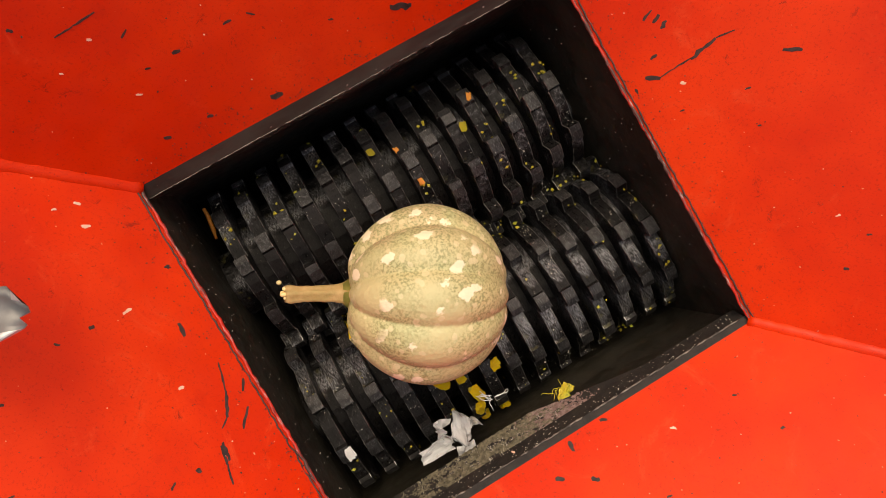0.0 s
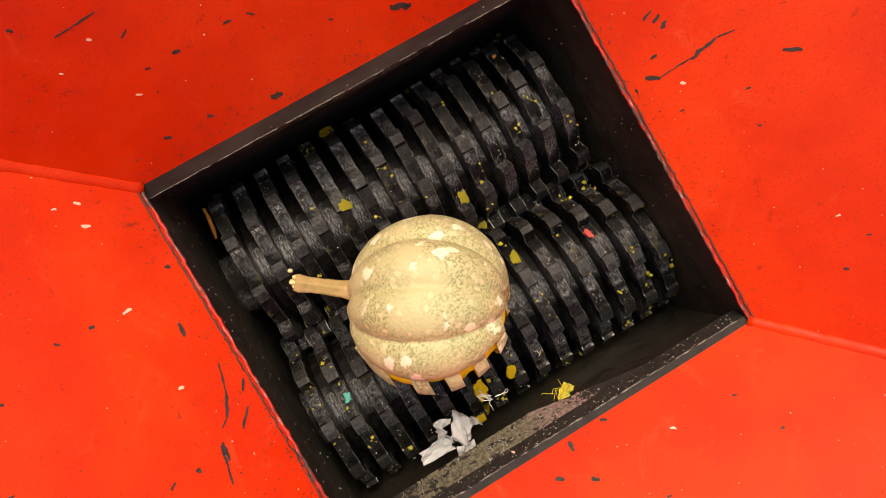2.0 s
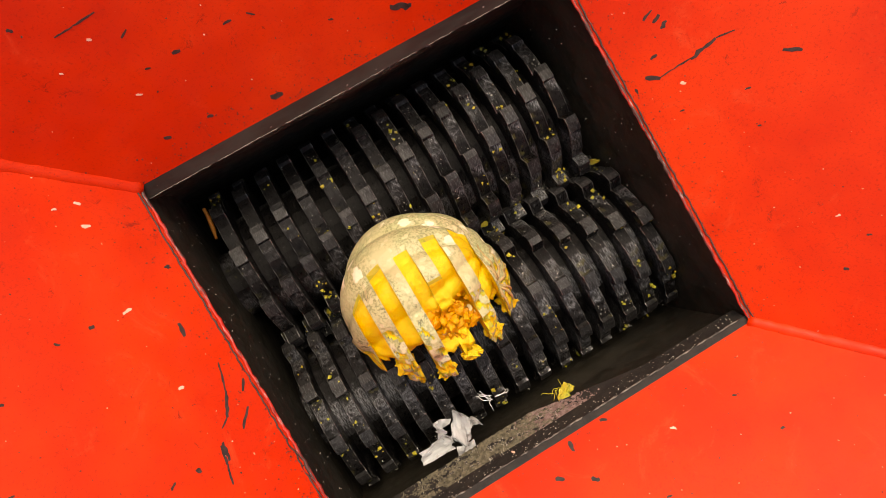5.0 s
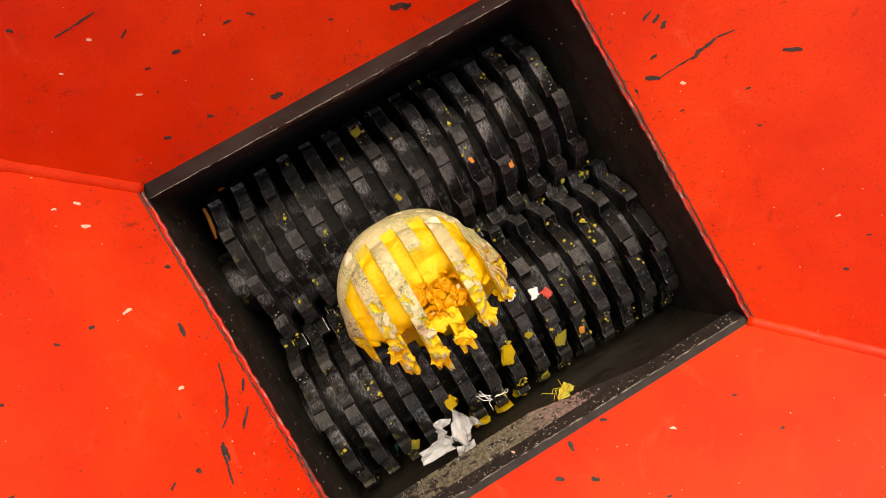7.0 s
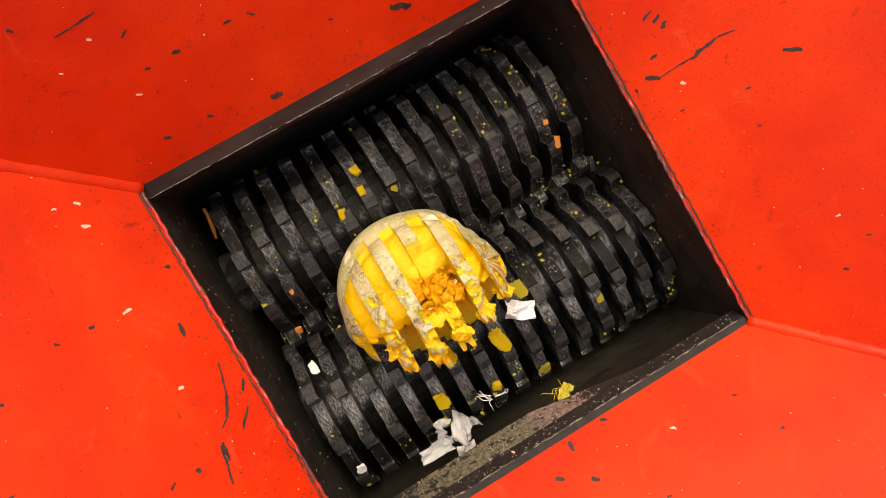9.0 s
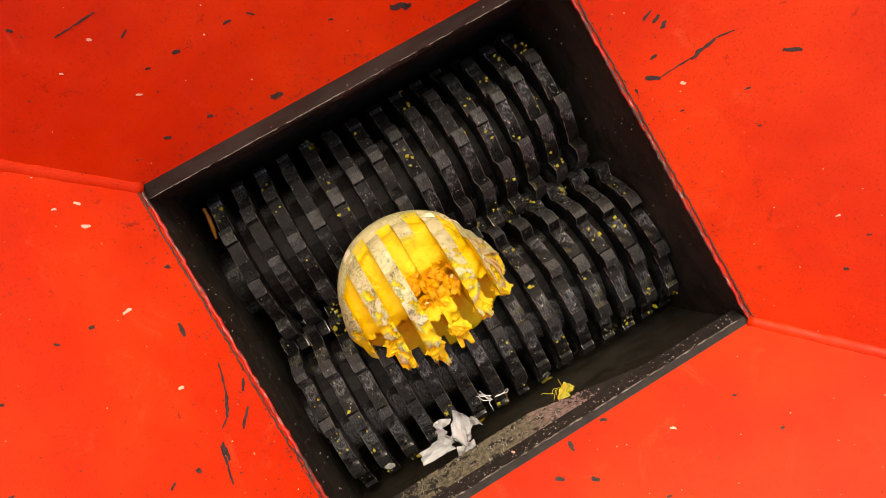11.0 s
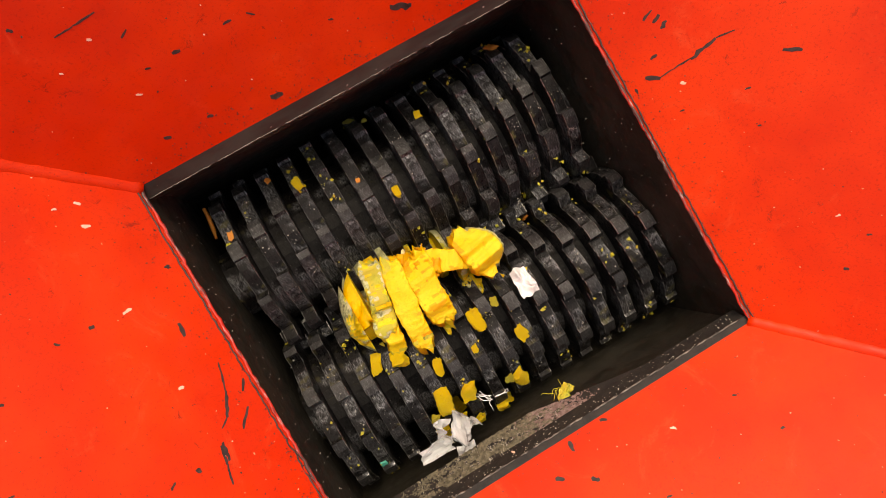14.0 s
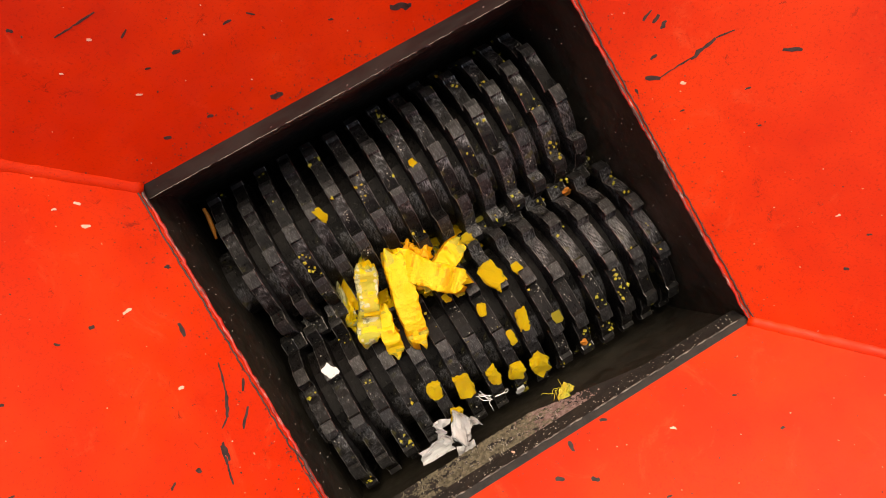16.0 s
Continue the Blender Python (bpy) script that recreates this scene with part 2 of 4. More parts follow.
def throat():
    """The black steel box under the hopper, in which the shafts turn."""
    deep, th = -0.62, 0.012
    for name, lo, hi in (("throat_wall_west", (-HX - th, -HY - th, deep), (-HX, HY + th, -0.004)),
                         ("throat_wall_east", (HX, -HY - th, deep), (HX + th, HY + th, -0.004)),
                         ("throat_wall_north", (-HX, HY, deep), (HX, HY + th, -0.004)),
                         ("throat_wall_south", (-HX, -HY - th, deep), (HX, -HY, -0.004))):
        bm = bmesh.new()
        box(bm, lo, hi)
        tagged(part(name, bm, THROAT), "oily brown-black steel throat wall under the hopper", "throat wall", kind="structure")
    bm = bmesh.new()
    box(bm, (-HX - th, -HY - th, deep - 0.01), (HX + th, HY + th, deep))
    tagged(part("floor", bm, THROAT), "dark steel collecting tray under the cutters", "floor", kind="structure")
    # worn painted lips of the two end walls
    for sx in (-1, 1):
        for r, off, up, m, label in ((0.0024, 0.0, 0.0005, LIP, "worn red weld bead along the throat edge"), (0.0011, 0.0042, 0.0040, CHIP, "dark worn groove beside the weld bead")):
            bm = bmesh.new()
            pts = [Vector((sx * (HX - 0.001 + off), -HY + 2 * HY * k / 90, up)) + Vector((random.gauss(0, 0.0005), 0, random.gauss(0, 0.0004))) for k in range(91)]
            tube(bm, pts, r, 8, [1 + random.gauss(0, 0.13) for k in range(91)])
            tagged(part("trim", bm, m, None, "", True), label, "trim", kind="structure")
    # bare bar of the north side, with a rubbed lower edge and a plate under it
    bm = bmesh.new()
    slab8(bm, [(-HX, HY, 0), (HX, HY, 0), (HX, HY - 0.015, -0.014), (-HX, HY - 0.015, -0.014)], (0, 0.004, -0.004))
    bar = tagged(part("trim", bm, BAR), "bare dark steel bar along the throat edge", "trim", kind="structure")
    rubbed(bar, (-HX, HY - 0.0152, -0.0142), (HX, HY - 0.0152, -0.0142), 0.0011, 5)
    bm = bmesh.new()
    n = 60
    low = [-0.052 - 0.012 * noise.noise(Vector((k * 0.35, 3, 0))) - (0.010 if 26 < k < 40 else 0) for k in range(n + 1)]
    front = [[bm.verts.new((-HX + 2 * HX * k / n, y, z)) for k, z in enumerate(low)] for y in (HY - 0.0125, HY - 0.0005)]
    back = [[bm.verts.new((-HX + 2 * HX * k / n, y, -0.016)) for k in range(n + 1)] for y in (HY - 0.0125, HY - 0.0005)]
    for k in range(n):
        for rows in ((front[0], front[1]), (back[0], back[1]), (front[0], back[0]), (front[1], back[1])):
            bm.faces.new([rows[0][k], rows[0][k + 1], rows[1][k + 1], rows[1][k]])
    tagged(part("wear_plate", bm, THROAT), "dark dusty wear plate under the steel bar", "wear plate", kind="structure")
    # bar and ledge of the south side
    bm = bmesh.new()
    slab8(bm, [(-HX, -HY, 0), (HX, -HY, 0), (HX, -HY + 0.0085, -0.006), (-HX, -HY + 0.0085, -0.006)], (0, -0.004, -0.004))
    edge = tagged(part("trim", bm, EDGE), "bare dark steel edge of the throat with peeling paint", "trim", kind="structure")
    rubbed(edge, (-HX, -HY + 0.0088, -0.0056), (HX, -HY + 0.0088, -0.0056), 0.0014, 8)
    bm = bmesh.new()
    slab8(bm, [(-HX, -HY + 0.0085, -0.006), (HX - 0.002, -HY + 0.0085, -0.006), (HX - 0.002, -HY + 0.016, -0.030), (-HX, -HY + 0.016, -0.030)], (0, -0.003, -0.004))
    tagged(part("trim", bm, EDGE), "dark steel face under the throat edge", "trim", kind="structure")
    bm = bmesh.new()
    slab8(bm, [(-HX, -HY + 0.014, -0.030), (0.16, -HY + 0.014, -0.030), (-0.02, -HY + 0.032, -0.064), (-HX, -HY + 0.032, -0.064)], (0, -0.003, -0.004))
    tagged(part("ledge", bm, EDGE), "sloping dark steel ledge crusted with shredded residue", "ledge", kind="structure")


def rubbed(owner, a, b, r, seed):
    """A thin rubbed edge of bare metal, broken here and there."""
    rnd = random.Random(seed)
    a, b = Vector(a), Vector(b)
    bm = bmesh.new()
    k = 0
    while k < 150:
        n = rnd.randrange(4, 26)
        pts = [a.lerp(b, min(1.0, (k + j) / 150)) + Vector((0, rnd.gauss(0, 0.0003), rnd.gauss(0, 0.0003))) for j in range(n) if k + j <= 150]
        if len(pts) > 2:
            tube(bm, pts, r, 5, [rnd.uniform(0.35, 1.1) if 0 < j < len(pts) - 1 else 0.15 for j in range(len(pts))])
        k += n + rnd.randrange(0, 5)
    part("rubbed_edge", bm, RUBBED, owner, "rubbed bare metal edge", True)


throat()
bm = bmesh.new()
box(bm, (-400, -400, -1.25), (400, 400, -1.2))
tagged(part("ground", bm, CONCRETE), "grey concrete yard under the machine", "ground", kind="structure")
bm = bmesh.new()
box(bm, (-0.36, -0.34, -1.2), (0.36, 0.34, -0.64), 0.01)
tagged(part("machine_base", bm, RED), "red painted steel base under the throat", "machine base", kind="structure")


# ---- shafts with cutter discs ----
def disc_profile(turn, seed):
    """Angle and radius round the disc, ten hooks; turn: the side towards which the hook's back runs down."""
    rnd = random.Random(seed)
    out = []
    for k in range(10):
        for a, r in ((0, 0.1385), (4, 0.139), (10, 0.1375), (10.7, 0.1318), (17, 0.1292), (23, 0.126), (29, 0.1222), (35.2, 0.118)):
            out.append((radians(turn * (k * 36 + a + rnd.gauss(0, 0.12))), r + rnd.gauss(0, 0.0006)))
    return out


def disc_mesh(turn, seed):
    prof = disc_profile(turn, seed)
    bm = bmesh.new()
    h, c = DISC / 2, 0.0010
    rings = []
    for x, dr in ((-h, c), (-h + c, 0), (h - c, 0), (h, c)):
        rings.append([bm.verts.new((x, (r - dr) * math.sin(a), (r - dr) * math.cos(a))) for a, r in prof])
    n = len(prof)
    for j, (a, b) in enumerate(zip(rings, rings[1:])):
        for k in range(n):
            # chamfers get the paler steel as a painted edge highlight, hook lands their own
            bm.faces.new([a[k], a[(k + 1) % n], b[(k + 1) % n], b[k]]).material_index = 1 if j != 1 else (2 if k % 8 in (0, 1) else 0)
    for ring, x in ((rings[0], -h), (rings[-1], h)):
        inner = [bm.verts.new((x, 0.05 * math.sin(prof[k][0]), 0.05 * math.cos(prof[k][0]))) for k in range(0, n, 8)]
        for i in range(10):
            seg = ring[i * 8:i * 8 + 8] + [ring[(i * 8 + 8) % n]]
            bm.faces.new(seg + [inner[(i + 1) % 10], inner[i]])
    return bm


def rotor(name, x0, n_disc, turn, label):
    hub = empty(name, label, "cutter shaft", "shredder shafts")
    bm = bmesh.new()
    tube(bm, [(-HX - 0.01, 0, 0), (HX + 0.01, 0, 0)], 0.052, 24)
    part("shaft", bm, CUTTER, hub)
    meshes = []
    for i in range(n_disc):
        if i < 5:
            ob = part("cutter_disc", disc_mesh(turn, i + 11 * turn), [CUTTER, EDGE_GLINT, LAND], hub)
            meshes.append(ob.data)
        else:
            ob = new("cutter_disc", meshes[(i * 3) % 5])
            ob.parent = hub
        ob.matrix_basis = pose(x0 + PITCH * i, 0, 0, turn * STAGGER * i)
    bm = bmesh.new()
    tube(bm, [(-0.0097, 0, 0), (0.0097, 0, 0)], 0.088, 24)
    first = part("spacer", bm, CUTTER, hub)
    first.matrix_basis = pose(x0 + PITCH / 2, 0, 0)
    for i in range(1, n_disc - 1):
        ob = new("spacer", first.data)
        ob.parent = hub
        ob.matrix_basis = pose(x0 + PITCH * (i + 0.5), 0, 0)
    return hub


def crumbs(name, places, material, label, lo, hi, flat=1.0):
    verts, faces = [], []
    shape = [(1, 0, 0), (-1, 0, 0), (0, 1, 0), (0, -1, 0), (0, 0, 1), (0, 0, -1)]
    tri = [(0, 2, 4), (2, 1, 4), (1, 3, 4), (3, 0, 4), (2, 0, 5), (1, 2, 5), (3, 1, 5), (0, 3, 5)]
    for p in places:
        k = len(verts)
        r = random.uniform(lo, hi)
        turn = Euler((random.uniform(0, 6), random.uniform(0, 6), random.uniform(0, 6))).to_matrix()
        for v in shape:
            w = turn @ (Vector(v) * r * random.uniform(0.5, 1.3))
            verts.append(Vector(p) + Vector((w.x, w.y, w.z * flat)))
        faces += [tuple(k + i for i in f) for f in tri]
    me = bpy.data.meshes.new(name)
    me.from_pydata([tuple(v) for v in verts], [], faces)
    me.materials.append(material)
    return tagged(new(name, me), label, "residue", kind="stuff")


def smear(hub, x0, n_disc, seed, yellow, pale):
    """Fine flecks of pulp and paper that stick to the discs and turn with them."""
    rnd = random.Random(seed)
    random.seed(seed)
    for many, m, label, big in ((yellow, GREEN_FLESH, "yellow-green flecks of pulp", 0.0040), (pale, PALE, "pale flecks of paper", 0.0014)):
        spots = []
        while len(spots) < many:
            i, a = rnd.randrange(n_disc), rnd.uniform(0, 6.283)
            for k in range(rnd.randrange(1, 6)):
                b = a + rnd.gauss(0, 0.05)
                r = 0.1335 + rnd.uniform(-0.006, 0.005)
                spots.append(Vector((x0 + PITCH * i + rnd.uniform(-0.008, 0.008), r * math.sin(b), r * math.cos(b))))
        ob = crumbs("residue", spots, m, label, 0.0004, big)
        ob.parent = hub
        del ob["category"]


SHAFT_UP = rotor("cutter_shaft", UP_X0, UP_N, -1, "dark steel shredder shaft with hooked cutter discs, turning slowly")
SHAFT_LOW = rotor("cutter_shaft", LOW_X0, LOW_N, 1, "dark steel shredder shaft with hooked cutter discs, turning fast")
smear(SHAFT_UP, UP_X0, UP_N, 21, 330, 700)
smear(SHAFT_LOW, LOW_X0, LOW_N, 22, 480, 1100)


# ---- pumpkin ----
def shard(seed, size, flat):
    """A torn piece: a blocky lump with uneven faces."""
    bm = bmesh.new()
    bmesh.ops.create_cube(bm, size=1.0)
    bmesh.ops.subdivide_edges(bm, edges=bm.edges[:], cuts=7, use_grid_fill=True)
    off = Vector((seed * 7.3, seed * 1.7, seed * 3.1))
    for v in bm.verts:
        p = v.co.copy()
        n1 = noise.noise_vector(p * 1.3 + off) * 0.32
        n2 = noise.noise_vector(p * 4.0 + off) * 0.13 + noise.noise_vector(p * 9 + off) * 0.07
        q = p + n1 + n2
        v.co = Vector((q.x * size * 0.9, q.y * size * 0.78, q.z * size * flat))
    return bm


PC = Vector((-0.055, -0.022, -0.045))
PAX = Vector((-0.8645, 0.5026, 0.06)).normalized()
PE1 = PAX.cross(Vector((0, 0, 1))).normalized()
PE2 = PAX.cross(PE1)


def pumpkin_radius(d):
    c = d @ np.array(PAX)
    psi = np.arctan2(d @ np.array(PE2), d @ np.array(PE1))
    s = np.sqrt(np.clip(1 - c * c, 0, 1))
    base = 0.1195 - 0.005 * c * c - 0.016 * np.exp(-((s / 0.28) ** 2)) - 0.006 * np.clip(-c, 0, 1)
    lobe = (np.cos(5 * psi + 1.571) ** 2 + 0.012) ** 0.28
    return base * (1 - 0.118 * (1 - lobe) * s ** 0.7 + 0.01 * np.sin(2 * psi + 1) + 0.012 * np.sin(3 * psi) * s)


def outer_radius(x, al):
    """Distance of the skin from the axis through the middle along X, at x and angle al from the top towards -Y."""
    lo, hi = np.zeros_like(al), np.full_like(al, 0.16)
    for _ in range(26):
        mid = (lo + hi) / 2
        p = np.stack([np.full_like(al, x), -mid * np.sin(al), mid * np.cos(al)], -1)
        r = np.linalg.norm(p, axis=-1)
        inside = r < pumpkin_radius(p / np.maximum(r, 1e-6)[:, None])
        lo, hi = np.where(inside, mid, lo), np.where(inside, hi, mid)
    return lo


def smooth(v, a, b):
    t = np.clip((v - a) / (b - a), 0, 1)
    return t * t * (3 - 2 * t)


def slice_mesh(x0, x1, cut, seed):
    """One slice of the pumpkin between two planes; cut: how deep the cutters went into its lower half."""
    nx, na = 7, 180
    al = np.arange(na) * 2 * np.pi / na
    rng = np.random.RandomState(seed)
    bm = bmesh.new()
    rings, kinds = [], []
    start = 80 + rng.uniform(-5, 5)
    middle = seed - 3 in (5, 6, 7)
    end = (171 if cut else 200 if seed > 9 else 213) + rng.uniform(-5, 5)
    for i in range(nx + 1):
        x = x0 + (x1 - x0) * i / nx
        rho = outer_radius(x, al)
        deg = np.degrees(al)
        fine = np.array([noise.noise(Vector((x * 80 + seed, a * 9, seed))) + 0.5 * noise.noise(Vector((x * 190 + seed, a * 24, seed))) for a in al])
        jag = end + 9 * noise.noise(Vector((x * 130, seed * 2.2, 1))) + 6 * noise.noise(Vector((x * 420, seed, 5)))
        gone = smooth(deg, jag, jag + 7) * (1 - smooth(deg, 272, 284))
        if cut:
            rough = np.array([noise.noise(Vector((x * 60 + seed, a * 5, seed))) for a in al]) * 0.004
            depth = cut * (0.28 + 0.72 * smooth(deg, 90, 132)) * smooth(deg, start, start + 4) * (1 - smooth(deg, 272, 284))
            depth = depth + rough * (depth > 0.004)
        else:
            depth = 0.012 * np.clip(1.6 * fine - 0.26 + 0.8 * smooth(deg, 142, 180), 0, 1) * smooth(deg, 118, 140) * (1 - smooth(deg, 272, 284))
            if middle:
                depth = depth + 0.014 * smooth(deg, 112, 124) * (1 - smooth(deg, 272, 284))
        if middle:
            bowl = np.exp(-(((deg - 151) / 17) ** 2)) * (0.034 if cut else 0.030)
            depth = depth + bowl * (1 + 0.35 * fine)
            pith = bowl > 0.014
        else:
            pith = np.zeros(na, bool)
        r = np.maximum(rho - depth, np.minimum(rho, 0.03))
        r = r * (1 - gone) + np.minimum(r, 0.022) * gone
        depth = np.where(pith, 0.06, depth + 0.012 * (gone > 0.15))
        rings.append([bm.verts.new((x, -q * math.sin(a), q * math.cos(a))) for q, a in zip(r, al)])
        kinds.append(depth)
    for i in range(nx):
        for k in range(na):
            k2 = (k + 1) % na
            f = bm.faces.new([rings[i][k], rings[i][k2], rings[i + 1][k2], rings[i + 1][k]])
            d = (kinds[i][k] + kinds[i + 1][k2]) / 2
            under = math.degrees(al[k]) > 104 + 16 * noise.noise(Vector((x0 * 50 + i * 0.2, al[k] * 3, seed))) and math.degrees(al[k]) < 275
            f.material_index = (4 if under else 0) if d < 0.0022 else (3 if d < 0.0042 else (1 if d < 0.044 else 2))
            f.smooth = True
    for ring, x in ((rings[0], x0), (rings[-1], x1)):
        prev = ring
        for q, m in ((0.93, 3), (0.62, 1), (0.0, 2)):
            if q:
                nxt = [bm.verts.new((x, v.co.y * q, v.co.z * q)) for v in ring]
                for k in range(na):
                    bm.faces.new([prev[k], prev[(k + 1) % na], nxt[(k + 1) % na], nxt[k]]).material_index = m
                prev = nxt
            else:
                bm.faces.new(prev).material_index = m
    for e in bm.edges:
        if len(e.link_faces) == 2 and e.calc_face_angle(0) > 0.7:
            e.smooth = False
    return bm


def fix_normals(ob):
    """The skin's own normals, so that the uncut pumpkin shows no joints."""
    me = ob.data
    co = np.array([v.co[:] for v in me.vertices])

    def level(p):
        r = np.linalg.norm(p, axis=1)
        return r - pumpkin_radius(p / np.maximum(r, 1e-6)[:, None])
    e = 0.0012
    g = np.stack([level(co + e * np.eye(3)[k]) - level(co - e * np.eye(3)[k]) for k in range(3)], 1)
    g /= np.maximum(np.linalg.norm(g, axis=1), 1e-9)[:, None]
    normals = [(0.0, 0.0, 0.0)] * len(me.loops)
    for p in me.polygons:
        if p.material_index in (0, 4):
            for li in p.loop_indices:
                normals[li] = tuple(g[me.loops[li].vertex_index])
    me.normals_split_custom_set(normals)


def pulp(top):
    """Wet strings and seeds in the torn middle."""
    rnd = random.Random(3)
    bm = bmesh.new()
    for k in range(26):
        lump = shard(k + 5, rnd.uniform(0.011, 0.022), 0.45)
        a, x = radians(rnd.gauss(152, 10)), rnd.uniform(-0.016, 0.038)
        deep = rnd.uniform(0.070, 0.080)
        lump.transform(pose(x, -deep * math.sin(a), deep * math.cos(a), rnd.uniform(0, 180), rnd.uniform(0, 180), rnd.uniform(0, 180)))
        block = bpy.data.meshes.new("lump")
        lump.to_mesh(block)
        lump.free()
        bm.from_mesh(block)
        bpy.data.meshes.remove(block)
    for k in range(36):
        a = radians(rnd.gauss(152, 12))
        x = rnd.uniform(-0.016, 0.038)
        p = Vector((x, -0.072 * math.sin(a), 0.072 * math.cos(a)))
        d = (p.normalized() * 0.8 + Vector((rnd.gauss(0, 0.8), rnd.gauss(0, 0.8), rnd.gauss(0, 0.8)))).normalized()
        pts = []
        for i in range(6):
            pts.append(p.copy())
            p += d * rnd.uniform(0.0010, 0.0024)
            d = (d + Vector((rnd.gauss(0, 0.4), rnd.gauss(0, 0.4), rnd.gauss(0, 0.4)))).normalized()
        tube(bm, pts, rnd.uniform(0.0010, 0.0027), 5, [1, 1.1, 1, 0.9, 0.7, 0.4])
    core = part("pulp", bm, PULP, top, "stringy orange pulp", True)
    for k in range(7):
        bm = bmesh.new()
        bmesh.ops.create_icosphere(bm, subdivisions=2, radius=1.0)
        for v in bm.verts:
            v.co = Vector((v.co.x * 0.0065 * (1 - 0.25 * v.co.x), v.co.y * 0.0042, v.co.z * 0.0016))
        a = radians(rnd.gauss(156, 12))
        ob = part("seed", bm, SEED, core, "", True)
        ob.matrix_basis = pose(rnd.uniform(-0.014, 0.036), -0.074 * math.sin(a), 0.074 * math.cos(a), rnd.uniform(0, 180), rnd.uniform(0, 180), rnd.uniform(0, 180))
    return tagged(core, kind="stuff")


def build_pumpkin():
    top = empty("pumpkin", "mottled tan-green pumpkin with cream spots, torn open by cutters", "pumpkin")
    top.matrix_basis = Matrix.Translation(PC)
    edges = [-0.118, -0.0966, -0.0766, -0.0578, -0.0378, -0.0190, 0.0010, 0.0198, 0.0398, 0.0586, 0.0786, 0.0974, 0.116]
    slices = []
    for i, (a, b) in enumerate(zip(edges, edges[1:])):
        ob = part("slice", slice_mesh(a, b, 0.0 if i % 2 == 0 else CUTS[i // 2], i + 3), [RIND, FLESH, PULP, GREEN_FLESH, UNDER_RIND], top)
        fix_normals(ob)
        slices.append(ob)
    core = pulp(top)
    bm = bmesh.new()
    root = PAX * 0.094
    pts = [root + PAX * (0.088 * k / 16) + Vector((0, 0, 0.010)) * (k / 16) ** 2 for k in range(17)]
    tube(bm, pts, 0.0112, 20, [2.5, 1.75, 1.35, 1.15, 1.02, 0.96, 0.93, 0.9, 0.88, 0.87, 0.86, 0.86, 0.86, 0.88, 0.92, 1.0, 0.9])
    for i, v in enumerate(bm.verts):
        k = i // 20
        c = pts[min(k, 16)]
        v.co = c + (v.co - c) * (1.0 + 0.13 * math.cos((i % 20) / 20 * 2 * math.pi * 5) + random.gauss(0, 0.03))
    stem = part("stem", bm, STEM, top, "dry ribbed stem", True)
    bm = bmesh.new()
    tube(bm, [pts[0] - PAX * 0.004, pts[0] + PAX * 0.003, pts[1] + PAX * 0.003, pts[3]], 0.0112, 16, [2.9, 2.55, 1.75, 1.2])
    part("stem_collar", bm, COLLAR, stem, "green collar of the stem", True)
    bm = bmesh.new()
    for k in range(7):
        p = pts[-1] + Vector((random.gauss(0, 0.003), random.gauss(0, 0.006), random.gauss(0, 0.004)))
        tube(bm, [p - PAX * 0.003, p, p + PAX * 0.003], 0.003, 7, [0.7, 1.1, 0.6])
    part("stem_end", bm, SEED, stem, "pale crusted stem end", True)
    bm = bmesh.new()
    bax = Vector((0.77, -0.32, -0.55)).normalized()
    b1 = bax.cross(Vector((0, 0, 1))).normalized()
    b2 = bax.cross(b1)
    for k in range(13):
        turn = 2 * math.pi * k / 13 + random.uniform(-0.15, 0.15)
        pts = []
        for j in range(9):
            ang = radians(4 + j * random.uniform(3.6, 4.4))
            d = bax * math.cos(ang) + (b1 * math.cos(turn) + b2 * math.sin(turn)) * math.sin(ang)
            p = d * (float(pumpkin_radius(np.array([d]))[0]) + 0.0004)
            slot = any(edges[q] - 0.001 < p.x < edges[q + 1] + 0.001 for q in range(1, 11, 2))
            if slot and math.degrees(math.atan2(-p.y, p.z)) % 360 > 74 or p.x < 0.066:
                break
            pts.append(p)
        if len(pts) > 2:
            tube(bm, pts, 0.0021, 6, [1 - 0.08 * j for j in range(len(pts))])
    part("blossom_scar", bm, STEM, slices[10], "tan ribbed blossom end", True)
    for i, ob in enumerate(slices):
        if i % 2 == 0 and 0 < i < 12:
            for k in range(3):
                a = radians(random.uniform(184, 204))
                x = (edges[i] + edges[i + 1]) / 2 + random.uniform(-0.004, 0.004)
                r = float(outer_radius(x, np.array([a]))[0]) - random.uniform(0.012, 0.02)
                flap = part("torn_flesh", shard(50 + i + k, random.uniform(0.014, 0.023), 0.45), FLESH, ob)
                flap.matrix_basis = pose(x, -r * math.sin(a), r * math.cos(a), random.uniform(0, 180), random.uniform(-40, 40), random.uniform(0, 180))
    return top, slices, stem, core


CUTS = (0.020, 0.034, 0.021, 0.022, 0.026, 0.0)
PUMPKIN, SLICES, STALK, CORE = build_pumpkin()


MOVERS = []

